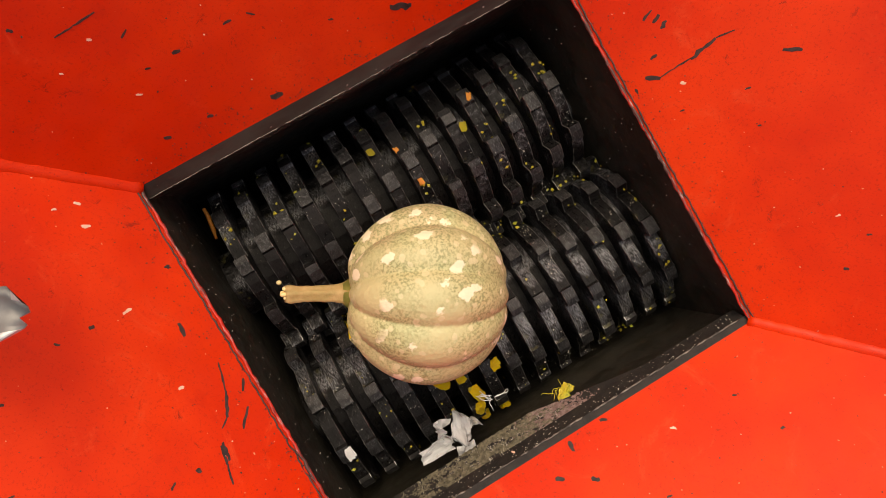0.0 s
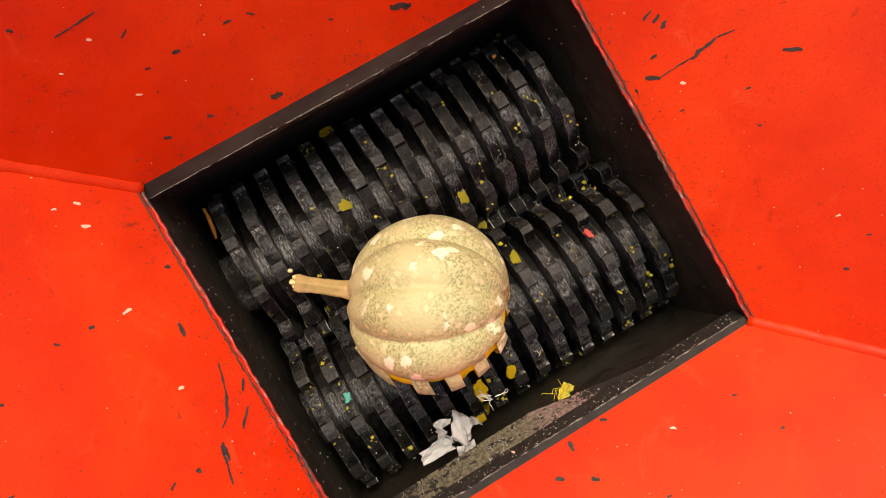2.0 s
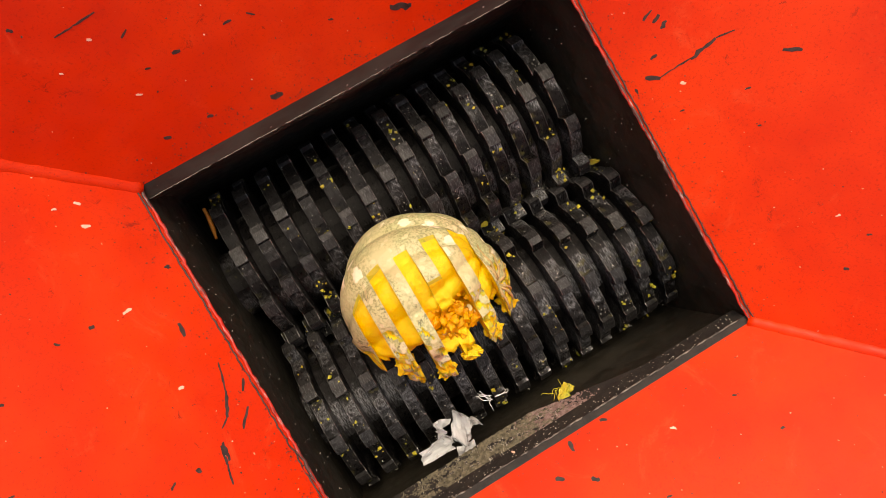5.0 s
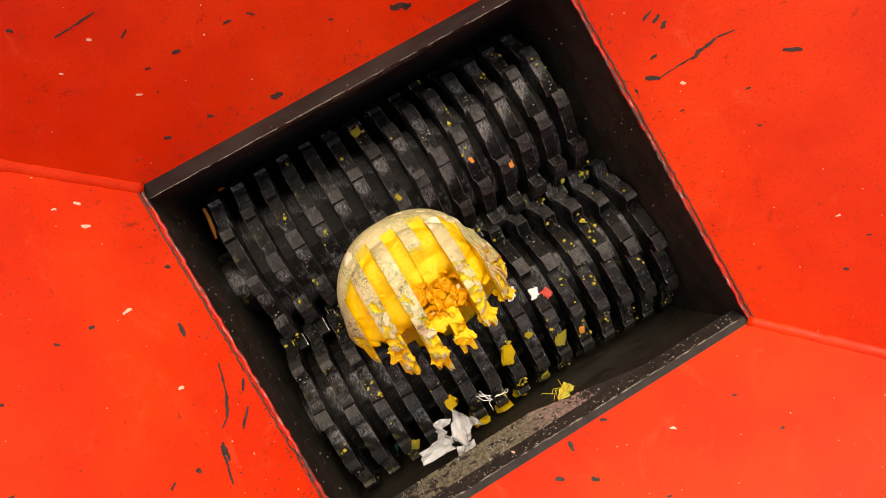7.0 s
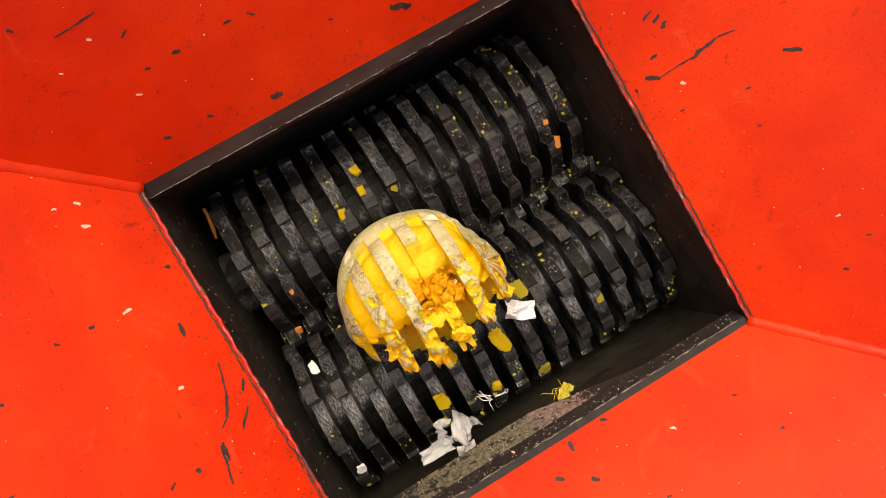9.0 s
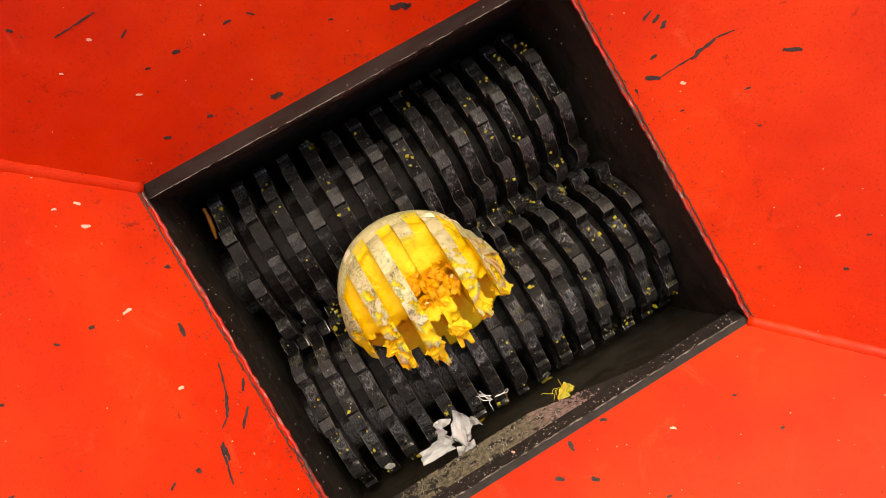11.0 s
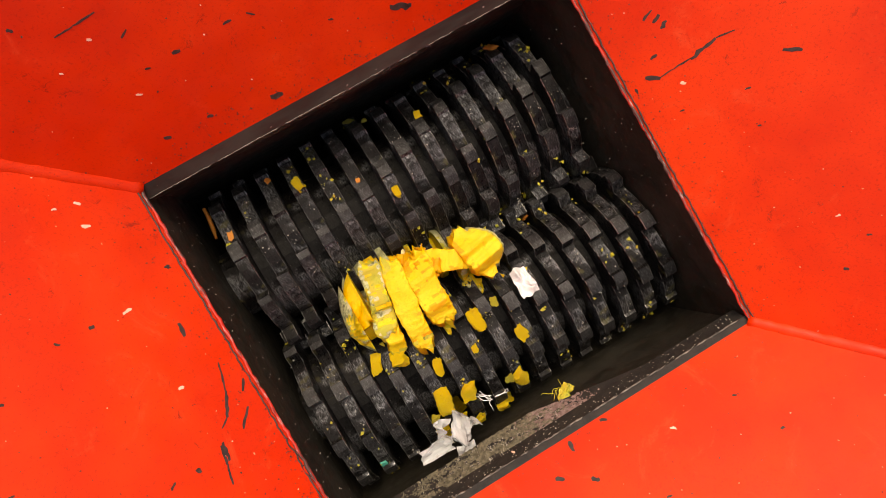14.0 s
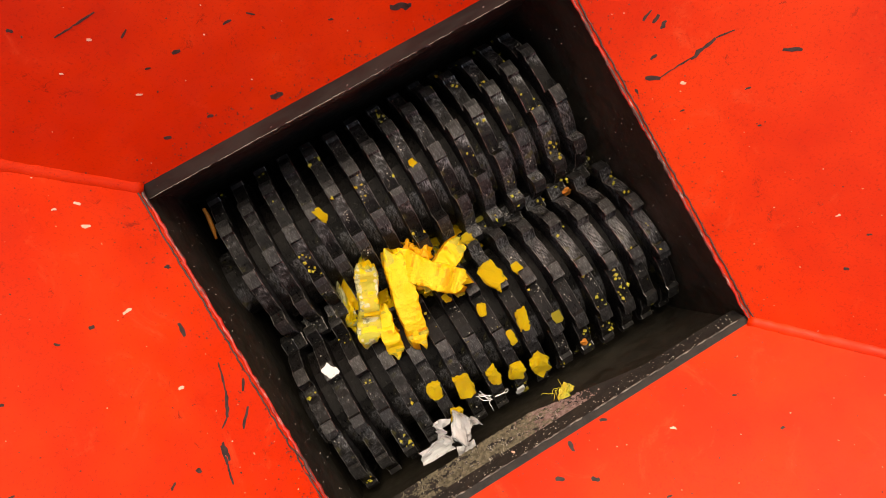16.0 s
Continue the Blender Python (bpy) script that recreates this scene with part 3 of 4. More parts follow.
# ---- scars and specks of the paint: u along the wall, height, width ----
SCARS = {}
SCARS["north"] = [(0.072, 0.044, 0.098, 0.035, 0.0107), (-0.285, 0.187, -0.280, 0.185, 0.0042), (-0.170, 0.107, -0.161, 0.106, 0.0054), (-0.203, 0.106, -0.197, 0.105, 0.0030), (-0.233, 0.035, -0.225, 0.033, 0.0059), (-0.178, 0.034, -0.171, 0.032, 0.0046), (-0.255, 0.166, -0.234, 0.167, 0.0022), (-0.234, 0.167, -0.209, 0.169, 0.0027), (-0.203, 0.140, -0.194, 0.145, 0.0034), (-0.108, 0.109, -0.098, 0.109, 0.0036), (-0.103, 0.019, -0.088, 0.016, 0.0095), (-0.080, 0.109, -0.073, 0.103, 0.0030), (-0.002, 0.064, 0.004, 0.062, 0.0032), (0.088, 0.033, 0.094, 0.036, 0.0068)]
SCARS["east"] = [(0.142, 0.045, 0.147, 0.056, 0.0056), (0.132, 0.052, 0.137, 0.060, 0.0062), (0.122, 0.055, 0.126, 0.063, 0.0069), (0.096, 0.035, 0.096, 0.042, 0.0063), (0.079, 0.023, 0.069, 0.035, 0.0079), (0.070, 0.035, 0.071, 0.049, 0.0028), (0.071, 0.049, 0.072, 0.067, 0.0035), (0.071, 0.065, 0.075, 0.078, 0.0082), (0.075, 0.078, 0.077, 0.091, 0.0074), (0.078, 0.091, 0.075, 0.107, 0.0033), (0.028, 0.131, 0.018, 0.144, 0.0058), (-0.209, 0.121, -0.211, 0.125, 0.0033), (-0.239, 0.093, -0.242, 0.097, 0.0054), (-0.038, 0.087, -0.039, 0.090, 0.0034), (0.008, 0.092, 0.007, 0.097, 0.0034), (0.021, 0.036, 0.020, 0.040, 0.0035), (0.073, 0.010, 0.066, 0.011, 0.0036)]
SCARS["south"] = [(0.051, 0.004, 0.060, 0.006, 0.0065), (0.004, 0.005, -0.001, 0.014, 0.0094), (-0.038, 0.028, -0.028, 0.032, 0.0063), (-0.001, 0.045, 0.008, 0.048, 0.0062), (0.220, 0.094, 0.225, 0.096, 0.0034), (0.204, 0.049, 0.209, 0.051, 0.0028), (0.060, 0.091, 0.067, 0.092, 0.0033)]
SCARS["west"] = [(0.040, 0.021, 0.007, 0.029, 0.0027), (0.007, 0.029, -0.020, 0.040, 0.0053), (-0.020, 0.040, -0.027, 0.049, 0.0026), (-0.023, 0.019, -0.042, 0.033, 0.0054), (-0.040, 0.055, -0.062, 0.057, 0.0052), (-0.042, 0.058, -0.064, 0.061, 0.0038), (-0.064, 0.061, -0.086, 0.066, 0.0032), (0.103, 0.034, 0.086, 0.035, 0.0059), (0.144, 0.099, 0.141, 0.095, 0.0054), (0.144, 0.127, 0.141, 0.123, 0.0035), (-0.047, 0.085, -0.053, 0.083, 0.0056), (0.116, 0.179, 0.113, 0.175, 0.0037), (0.170, 0.017, 0.166, 0.014, 0.0060), (-0.044, 0.105, -0.050, 0.109, 0.0036), (0.008, 0.009, -0.005, 0.015, 0.0054), (0.036, 0.202, 0.035, 0.198, 0.0031)]
SPECKS = {}
SPECKS["west"] = [(0.247, 0.062, 0.246, 0.055, 0.0063), (0.276, 0.057, 0.271, 0.053, 0.0050), (0.142, 0.070, 0.141, 0.062, 0.0069), (0.039, 0.063, 0.036, 0.059, 0.0057), (0.276, 0.076, 0.275, 0.072, 0.0043)]
SPECKS["south"] = [(0.116, 0.044, 0.122, 0.047, 0.0049), (-0.066, -0.016, -0.062, -0.014, 0.0036)]
SPECKS["east"] = [(0.052, 0.048, 0.048, 0.052, 0.0056), (-0.175, 0.107, -0.176, 0.111, 0.0033)]
SPECKS["north"] = [(-0.231, 0.153, -0.228, 0.150, 0.0045), (-0.274, 0.138, -0.271, 0.136, 0.0028), (-0.227, 0.089, -0.221, 0.086, 0.0031)]


def scar(wall, side, row, material, name):
    """A chip along a stroke on the sloping wall, with a ragged outline."""
    u0, v0, u1, v1, w = row
    w *= 0.66
    a, b = Vector((u0, v0)), Vector((u1, v1))
    d = b - a
    n = max(3, int(d.length / 0.004))
    e = d.normalized() if d.length > 1e-5 else Vector((1, 0))
    q = Vector((-e.y, e.x))
    rnd = random.Random(int(1e5 * abs(u0 + 3 * v0)))
    up, low = [], []
    for k in range(n + 1):
        t = k / n
        fat = w * 0.5 * (0.35 + 0.65 * math.sin(math.pi * min(max(t, 0.06), 0.94)) ** 0.6)
        c = a + d * t + q * rnd.gauss(0, w * 0.12)
        up.append(c + q * fat * rnd.uniform(0.6, 1.3))
        low.append(c - q * fat * rnd.uniform(0.6, 1.3))
    bm = bmesh.new()
    place = {"north": lambda p: Vector((p.x, HY + STEEP * p.y, p.y)), "east": lambda p: Vector((HX + p.y, p.x, p.y)),
             "south": lambda p: Vector((p.x, -HY - p.y, p.y)), "west": lambda p: Vector((-HX - p.y, p.x, p.y))}[side]
    out = {"north": (0, -1, STEEP), "east": (-1, 0, 1), "south": (0, 1, 1), "west": (1, 0, 1)}[side]
    out = Vector(out).normalized()
    rim = [bm.verts.new(place(p) - out * 0.0004) for p in up + low[::-1]]
    top = [bm.verts.new(place(p * 1.0) + out * 0.0005) for p in up + low[::-1]]
    m = len(rim)
    for k in range(m):
        bm.faces.new([rim[k], rim[(k + 1) % m], top[(k + 1) % m], top[k]])
    for k in range(n):
        bm.faces.new([top[k], top[k + 1], top[m - 2 - k], top[m - 1 - k]])
    return part(name, bm, material, wall)


for side, wall_ob in zip(("north", "east", "south", "west"), WALLS):
    for row in SCARS[side]:
        scar(wall_ob, side, row, CHIP, "paint_chip")
    for row in SPECKS[side]:
        scar(wall_ob, side, row, CREAM, "paint_speck")


# ---- residue ----
def on_ledge(u, v):
    return Vector((u, -HY + 0.014 + 0.018 * v, -0.0295 - 0.034 * v))


random.seed(5)
def crust(many, middle, spread, lo, hi, seed):
    """Places on the ledge, in streaks and clumps."""
    out = []
    while len(out) < many:
        u, v = random.gauss(middle, spread), random.random()
        if not lo < u < hi or u > 0.16 - 0.18 * v:
            continue
        if noise.noise(Vector((u * 55, v * 4, seed))) + 0.7 * noise.noise(Vector((u * 190, v * 11, seed))) > random.uniform(-0.35, 0.35):
            out.append(on_ledge(u, v))
    return out


crumbs("ledge_residue", crust(7000, -0.085, 0.06, -0.22, 0.03, 1), DIRT, "grey-green crust of fine shredded residue on the ledge", 0.0005, 0.0019)
crumbs("ledge_residue", crust(900, -0.085, 0.05, -0.2, 0.02, 4), PALE, "pale fibres in the crust on the ledge", 0.0003, 0.0011)
crumbs("ledge_residue", crust(2600, 0.012, 0.024, -0.06, 0.08, 2), PINK_DIRT, "pinkish crust of fine shredded residue on the ledge", 0.0005, 0.0017)
crumbs("ledge_residue", [Vector((random.uniform(-0.28, 0.28), -HY + 0.0085 + 0.0075 * v, -0.006 - 0.024 * v)) for v in [random.random() for k in range(260)]], PALE, "scattered pale crumbs under the throat edge", 0.0004, 0.0012)
crumbs("edge_residue", [Vector((random.choice((-0.1, -0.02, 0.03, 0.05)) + random.gauss(0, 0.035), HY - 0.0128, -0.018 - 0.032 * random.random() ** 1.5)) for k in range(650)], DIRT, "dusty crumbs on the wear plate", 0.0004, 0.0015)
crumbs("edge_residue", [Vector((random.gauss(-0.01, 0.06), HY - 0.0128, -0.016 - 0.02 * random.random())) for k in range(160)], PALE, "pale crumbs on the wear plate", 0.0003, 0.0011)
for sx in (-1, 1):
    crumbs("wall_crumbs", [Vector((sx * (HX - 0.0005), random.uniform(-0.24, 0.24), -random.uniform(0.01, 0.2))) for k in range(80)], PALE, "pale specks stuck to the dark throat wall", 0.0003, 0.0011)


def beside(side):
    """A place on a hopper wall close to the throat."""
    h = abs(random.gauss(0, 0.016)) + 0.002
    out = 0.0004
    if side in "ns":
        u = random.uniform(-HX, HX)
        return Vector((u, HY + h * STEEP - 0.0003 if side == "n" else -HY - h, h + out))
    u = random.uniform(-HY, HY)
    return Vector(((HX + h) * (1 if side == "e" else -1), u, h + out))


for side, many in (("n", 240), ("e", 180), ("s", 90), ("w", 220)):
    crumbs("paint_flakes", [beside(side) for k in range(many)], CHIP, "tiny dark flaws in the red paint by the throat", 0.0004, 0.0013)


def across(side):
    """A place anywhere on a hopper wall."""
    h = random.uniform(0.01, 0.30)
    u = random.uniform(-1, 1) * (HX + h)
    v = random.uniform(-1, 1) * (HY + h * 0.8)
    return {"n": Vector((u, HY + h * STEEP, h + 0.0003)), "s": Vector((u, -HY - h, h + 0.0003)), "e": Vector((HX + h, v, h + 0.0003)), "w": Vector((-HX - h, v, h + 0.0003))}[side]


for side in "nesw":
    crumbs("paint_flakes", [across(side) for k in range(150)], CHIP, "tiny dark nicks scattered over the red paint", 0.0003, 0.0014)
    crumbs("paint_flakes", [across(side) for k in range(60)], CREAM, "tiny pale nicks scattered over the red paint", 0.0003, 0.0012)


LOOKS = {"y": ("pumpkin_chunk", "bright yellow torn chunk of pumpkin flesh", "pumpkin chunk", FLESH, 0.55),
         "g": ("rind_scrap", "yellow-green torn scrap of pumpkin rind", "rind scrap", GREEN_FLESH, 0.25),
         "o": ("carrot_scrap", "small orange scrap of shredded vegetable", "vegetable scrap", ORANGE, 0.4),
         "w": ("plastic_scrap", "small white scrap of torn plastic", "plastic scrap", WHITE, 0.2),
         "r": ("red_scrap", "small red scrap of shredded plastic", "plastic scrap", RED_SCRAP, 0.4),
         "t": ("teal_scrap", "small teal scrap of shredded plastic", "plastic scrap", TEAL, 0.4)}
SHARDS = {}


def scrap(kind, size, number):
    name, label, cat, material, flat = LOOKS[kind]
    key = (kind, number % 5)
    if key not in SHARDS:
        ob = part(name, shard(number % 5 + ord(kind), 1.0, flat), material)
        SHARDS[key] = ob.data
    else:
        ob = new(name, SHARDS[key])
    ob.scale = (size * (1.05 + 0.25 * math.sin(number * 2.3)), size * 0.84, size * 0.75)
    return tagged(ob, label, cat, cat + "s on the cutters")


BITS_LOW = {}
BITS_LOW["y"] = [(0, -0.060, -33, 0.0244), (0, -0.019, -21, 0.0211), (0, -0.066, -46, 0.0244), (0, -0.098, -12, 0.0244), (0, -0.071, -17, 0.0195), (1.5, -0.027, -39, 0.0292), (1.5, 0.008, -45, 0.0227), (1.5, -0.068, -36, 0.0260), (3.5, -0.071, -27, 0.0276), (3.5, 0.009, -5, 0.0211), (2.5, -0.074, -8, 0.0227), (2.5, -0.058, -36, 0.0244), (0.5, -0.061, -29, 0.0244), (0.5, -0.028, -23, 0.0211), (1, -0.053, -32, 0.0260), (1, -0.022, -33, 0.0227), (2, -0.055, -32, 0.0260), (2, -0.078, -11, 0.0211), (2, -0.003, -33, 0.0195), (3, -0.060, -30, 0.0260), (3, -0.010, -43, 0.0211)]
BITS_LOW["g"] = [(1.5, -0.153, -12, 0.0179), (1.5, 0.078, 9, 0.0195), (1.5, 0.043, -16, 0.0211), (1.5, 0.084, -28, 0.0195), (3.5, 0.081, 10, 0.0227), (3.5, 0.197, -33, 0.0211)]
BITS_LOW["ga"] = [(4, 0.041, -16, 0.0147), (4, 0.045, -51, 0.0168), (4, 0.081, -49, 0.0168), (4, 0.276, -49, 0.0210), (7.5, 0.041, -27, 0.0168), (7.5, 0.044, 0, 0.0210), (7.5, -0.175, 15, 0.0210), (8, 0.043, -36, 0.0252), (8, 0.003, -59, 0.0210), (8, 0.236, -31, 0.0210), (9, 0.046, -47, 0.0273), (9, -0.121, -40, 0.0231), (9, 0.162, -18, 0.0168)]
BITS_LOW["gb"] = [(11.5, -0.064, -58, 0.0273), (11.5, 0.047, -18, 0.0210), (11.5, 0.053, -53, 0.0210), (12.5, 0.009, -57, 0.0168), (12.5, 0.085, -33, 0.0168), (13, -0.026, -65, 0.0231), (13, 0.047, -3, 0.0147), (14, -0.009, -35, 0.0210), (14, 0.024, 14, 0.0168)]
BITS_LOW["gc"] = [(15, 0.083, -35, 0.0231), (15, 0.033, 3, 0.0126), (16, 0.093, -15, 0.0210), (16, 0.008, -62, 0.0147)]
BITS_LOW["ya"] = [(4, -0.053, -20, 0.0357), (4, -0.069, -37, 0.0273), (4, -0.031, -37, 0.0231), (4, 0.011, -15, 0.0273), (4, 0.008, -49, 0.0294), (6.5, -0.027, -41, 0.0315), (6.5, -0.067, -37, 0.0252), (6.5, 0.011, -15, 0.0252), (6.5, 0.047, -18, 0.0210), (6.5, -0.106, -32, 0.0168), (7.5, -0.073, -14, 0.0336), (7.5, -0.031, -20, 0.0336), (7.5, 0.005, -30, 0.0294), (7.5, -0.073, -43, 0.0315), (7.5, -0.026, -55, 0.0294), (8, -0.068, -52, 0.0294), (8, 0.043, -5, 0.0273), (8, 0.080, -9, 0.0147), (8, -0.111, -15, 0.0273), (8, -0.093, -5, 0.0210), (9, 0.005, -10, 0.0294), (9, -0.110, -25, 0.0252), (9, -0.030, -36, 0.0189)]
BITS_LOW["yb"] = [(11.5, -0.070, -31, 0.0273), (11.5, -0.023, -33, 0.0231), (11.5, -0.106, -27, 0.0168), (12.5, -0.073, -42, 0.0210), (12.5, -0.106, -36, 0.0231), (12.5, 0.022, -10, 0.0210), (12.5, 0.044, -27, 0.0168), (12.5, -0.085, -9, 0.0210), (12.5, -0.128, -4, 0.0231), (13, -0.068, -49, 0.0252), (13, -0.072, -16, 0.0294), (13, -0.131, -2, 0.0315), (13, -0.093, -7, 0.0273), (13, 0.025, 3, 0.0210), (14, -0.107, -24, 0.0336), (14, -0.071, -28, 0.0336), (14, 0.007, -41, 0.0315), (14, -0.010, 9, 0.0273), (14, -0.132, 14, 0.0315), (14, -0.162, 17, 0.0231), (14, 0.036, -14, 0.0231), (14, -0.033, -5, 0.0147), (14, -0.090, -3, 0.0189)]
BITS_LOW["yc"] = [(15, -0.095, -3, 0.0357), (15, -0.031, -16, 0.0273), (15, 0.006, -22, 0.0315), (15, 0.043, -27, 0.0315), (15, -0.028, -48, 0.0210), (15, -0.068, -29, 0.0168), (15, -0.106, -27, 0.0189), (15, 0.082, 0, 0.0210), (15, -0.071, 0, 0.0168), (15, -0.017, 24, 0.0252), (16, -0.072, -23, 0.0336), (16, 0.006, -34, 0.0315), (16, 0.040, -40, 0.0378), (16, -0.028, -27, 0.0273), (16, -0.111, -15, 0.0294), (16, -0.102, -40, 0.0252), (16, 0.045, 30, 0.0315), (16, 0.078, 23, 0.0210), (16, 0.047, -5, 0.0273), (16, 0.004, 12, 0.0189), (16, -0.031, 29, 0.0147), (16, 0.021, -11, 0.0168)]
BITS_LOW["o"] = [(7, 0.119, -34, 0.0195), (3.5, 0.044, -12, 0.0179), (16, 0.116, -45, 0.0195)]
BITS_LOW["w"] = [(1.5, 0.052, 5, 0.0211), (7, 0.051, 11, 0.0195), (16, -0.224, 27, 0.0244), (12.5, 0.082, -72, 0.0195), (0, -0.258, -22, 0.0195), (9, -0.258, -38, 0.0211)]
BITS_LOW["r"] = [(7, 0.096, 2, 0.0179), (1.5, 0.194, -39, 0.0130), (4.2, 0.097, 25, 0.0114)]
BITS_LOW["t"] = [(1.5, -0.220, -48, 0.0146), (8, -0.219, 1, 0.0179), (14.5, -0.227, 15, 0.0146)]
BITS_LOW["w2"] = [(8, -0.230, -3, 0.0244), (13.5, -0.224, 25, 0.0244), (15, -0.221, 14, 0.0130), (8.5, -0.243, -25, 0.0179), (6.5, 0.080, -55, 0.0211), (13, -0.242, 23, 0.0211), (11.5, -0.224, 9, 0.0211), (12, 0.001, -29, 0.0162), (16, -0.001, -56, 0.0211)]
BITS_LOW["yd"] = [(7, 0.005, -21, 0.0252), (7, -0.101, -29, 0.0231), (8, -0.070, -18, 0.0336), (8, 0.007, -32, 0.0294), (8.5, -0.033, -31, 0.0273), (8.5, -0.070, -59, 0.0252), (8.5, 0.040, -8, 0.0231), (12, -0.121, -23, 0.0231), (12, -0.075, -39, 0.0231), (12, -0.025, -43, 0.0252), (14.5, -0.129, 11, 0.0294), (14.5, -0.100, 6, 0.0294), (14.5, -0.074, -4, 0.0273), (14.5, -0.032, -8, 0.0273), (15.5, -0.109, -8, 0.0357), (15.5, -0.068, -8, 0.0315), (15.5, 0.040, -32, 0.0357), (15.5, 0.046, 3, 0.0294), (15.5, -0.032, -19, 0.0168)]
BITS_LOW["gd"] = [(7, 0.085, -30, 0.0252), (7, 0.044, -16, 0.0147), (8.5, 0.064, -47, 0.0273), (8.5, 0.019, -12, 0.0189), (14.5, -0.131, 24, 0.0210), (15.5, -0.012, -28, 0.0189)]
BITS_UP = {}
BITS_UP["y"] = [(3.5, -0.056, 25, 0.0195), (3.5, -0.094, 11, 0.0292), (3.5, -0.055, -10, 0.0260), (9, -0.052, 22, 0.0179), (9, -0.059, 9, 0.0146), (9, -0.099, 4, 0.0130), (12.5, -0.091, 15, 0.0341), (14.5, -0.131, 1, 0.0211), (14.5, -0.017, -32, 0.0146), (14.5, 0.066, 4, 0.0146), (16, -0.125, 10, 0.0179), (16, 0.022, 9, 0.0146), (12.5, -0.016, 11, 0.0130)]
BITS_UP["g"] = [(3.5, -0.125, 17, 0.0146), (3.5, 0.024, 32, 0.0195), (7, -0.019, -4, 0.0114), (7, -0.022, 48, 0.0211), (9, -0.018, 2, 0.0130), (14.5, -0.021, 35, 0.0195), (14.5, -0.002, 25, 0.0130), (0, -0.021, 28, 0.0146), (0, 0.111, 13, 0.0146), (1.5, -0.090, 39, 0.0227), (1.5, 0.062, 7, 0.0195), (3.5, 0.099, 10, 0.0227)]
BITS_UP["o"] = [(3.5, 0.212, -48, 0.0130), (7, 0.097, -7, 0.0114), (7, 0.146, -22, 0.0146), (9, 0.218, -8, 0.0146), (9, 0.222, -23, 0.0195), (9, -0.213, -21, 0.0130), (9, -0.235, -49, 0.0195), (12.5, 0.144, 23, 0.0162), (12.5, 0.071, -28, 0.0097), (14.5, -0.166, 18, 0.0162), (14.5, -0.246, -8, 0.0179), (14.5, -0.056, -15, 0.0130), (14.5, 0.221, 26, 0.0276), (0, 0.012, 21, 0.0130), (0, 0.020, -3, 0.0162), (0, 0.142, 28, 0.0162)]


def ride(ob, yc, angle, sign, t_at, x, beta, r, roll):
    """A scrap that sticks to a shaft on its way over the top, from under it to the gap between the shafts."""
    speed = abs(angle(t_at + 0.01) - angle(t_at)) / 0.01
    t0 = max(0.0, t_at - (beta * sign + 140) / speed)
    t1 = min(16.0, t_at + (108 - beta * sign) / speed)
    def at(t):
        b = beta + angle(t) - angle(t_at)
        return pose(0, yc, AXZ, -b) @ pose(x, 0, r, 0, 0, roll)
    n = max(2, int((t1 - t0) * speed / 20))
    rows = [(0.0, at(t0))] if t0 > 0.05 else []
    rows += [(t0 + (t1 - t0) * k / n, at(t0 + (t1 - t0) * k / n)) for k in range(n + 1)]
    if t1 < 15.95:
        rows.append((16.0, at(t1)))
    MOVERS.append((ob, rows))


COUNT = 0
for bits, yc, angle, sign in ((BITS_LOW, -AXY, low_angle, 1), (BITS_UP, AXY, up_angle, -1)):
    for key, rows in bits.items():
        for t, x, beta, size in rows:
            COUNT += 1
            ride(scrap(key[0], size * {"y": 0.9, "o": 0.6}.get(key[0], 0.8), COUNT), yc, angle, sign, t, x, beta, 0.1375 + size * 0.06, 90 + (COUNT * 37) % 50 - 25)


# ---- litter that stays at the edge ----
def sheet(seed, w, h, crease, thick=0.0006):
    """A crumpled scrap of film with thickness."""
    bm = bmesh.new()
    bmesh.ops.create_grid(bm, x_segments=12, y_segments=10, size=0.5)
    off = Vector((seed * 5.1, seed * 2.3, 0))
    for v in bm.verts:
        p = v.co.copy()
        e = 1 + 0.22 * noise.noise(Vector((math.cos(math.atan2(p.y, p.x)) * 1.5, math.sin(math.atan2(p.y, p.x)) * 1.5, seed)))
        z = noise.noise(p * 1.7 + off) * crease * 1.4 + abs(noise.noise(p * 3.2 + off)) * crease
        v.co = Vector((p.x * w * e, p.y * h * e, z))
    bmesh.ops.solidify(bm, geom=bm.faces[:], thickness=thick)
    return bm


def litter(name, seed, w, h, crease, m, material, label, cat):
    ob = part(name, sheet(seed, w, h, crease), material)
    ob.matrix_basis = m
    return tagged(ob, label, cat, "litter at the edge")


litter("plastic_film", 1, 0.034, 0.050, 0.026, pose(-0.103, -0.222, -0.125, 30, -20, 20), FILM, "crumpled clear plastic film by the ledge", "plastic film")
litter("plastic_film", 2, 0.052, 0.018, 0.007, pose(-0.152, -0.232, -0.125, -10, 15, -8), FILM, "folded strip of clear plastic film by the ledge", "plastic film")
litter("plastic_scrap", 3, 0.028, 0.030, 0.006, pose(-0.116, -0.251, -0.110, 10, 10, -15), FILM, "square milky scrap of plastic film by the ledge", "plastic film")
litter("plastic_film", 4, 0.034, 0.030, 0.022, pose(-0.135, -0.213, -0.125, 50, 10, 70), FILM, "crumpled clear plastic film by the ledge", "plastic film")
litter("rind_scrap", 5, 0.034, 0.016, 0.008, pose(0.037, -0.240, -0.062, 20, 5, 40), GREEN_FLESH, "yellow-green scrap of rind lying on the ledge", "rind scrap")


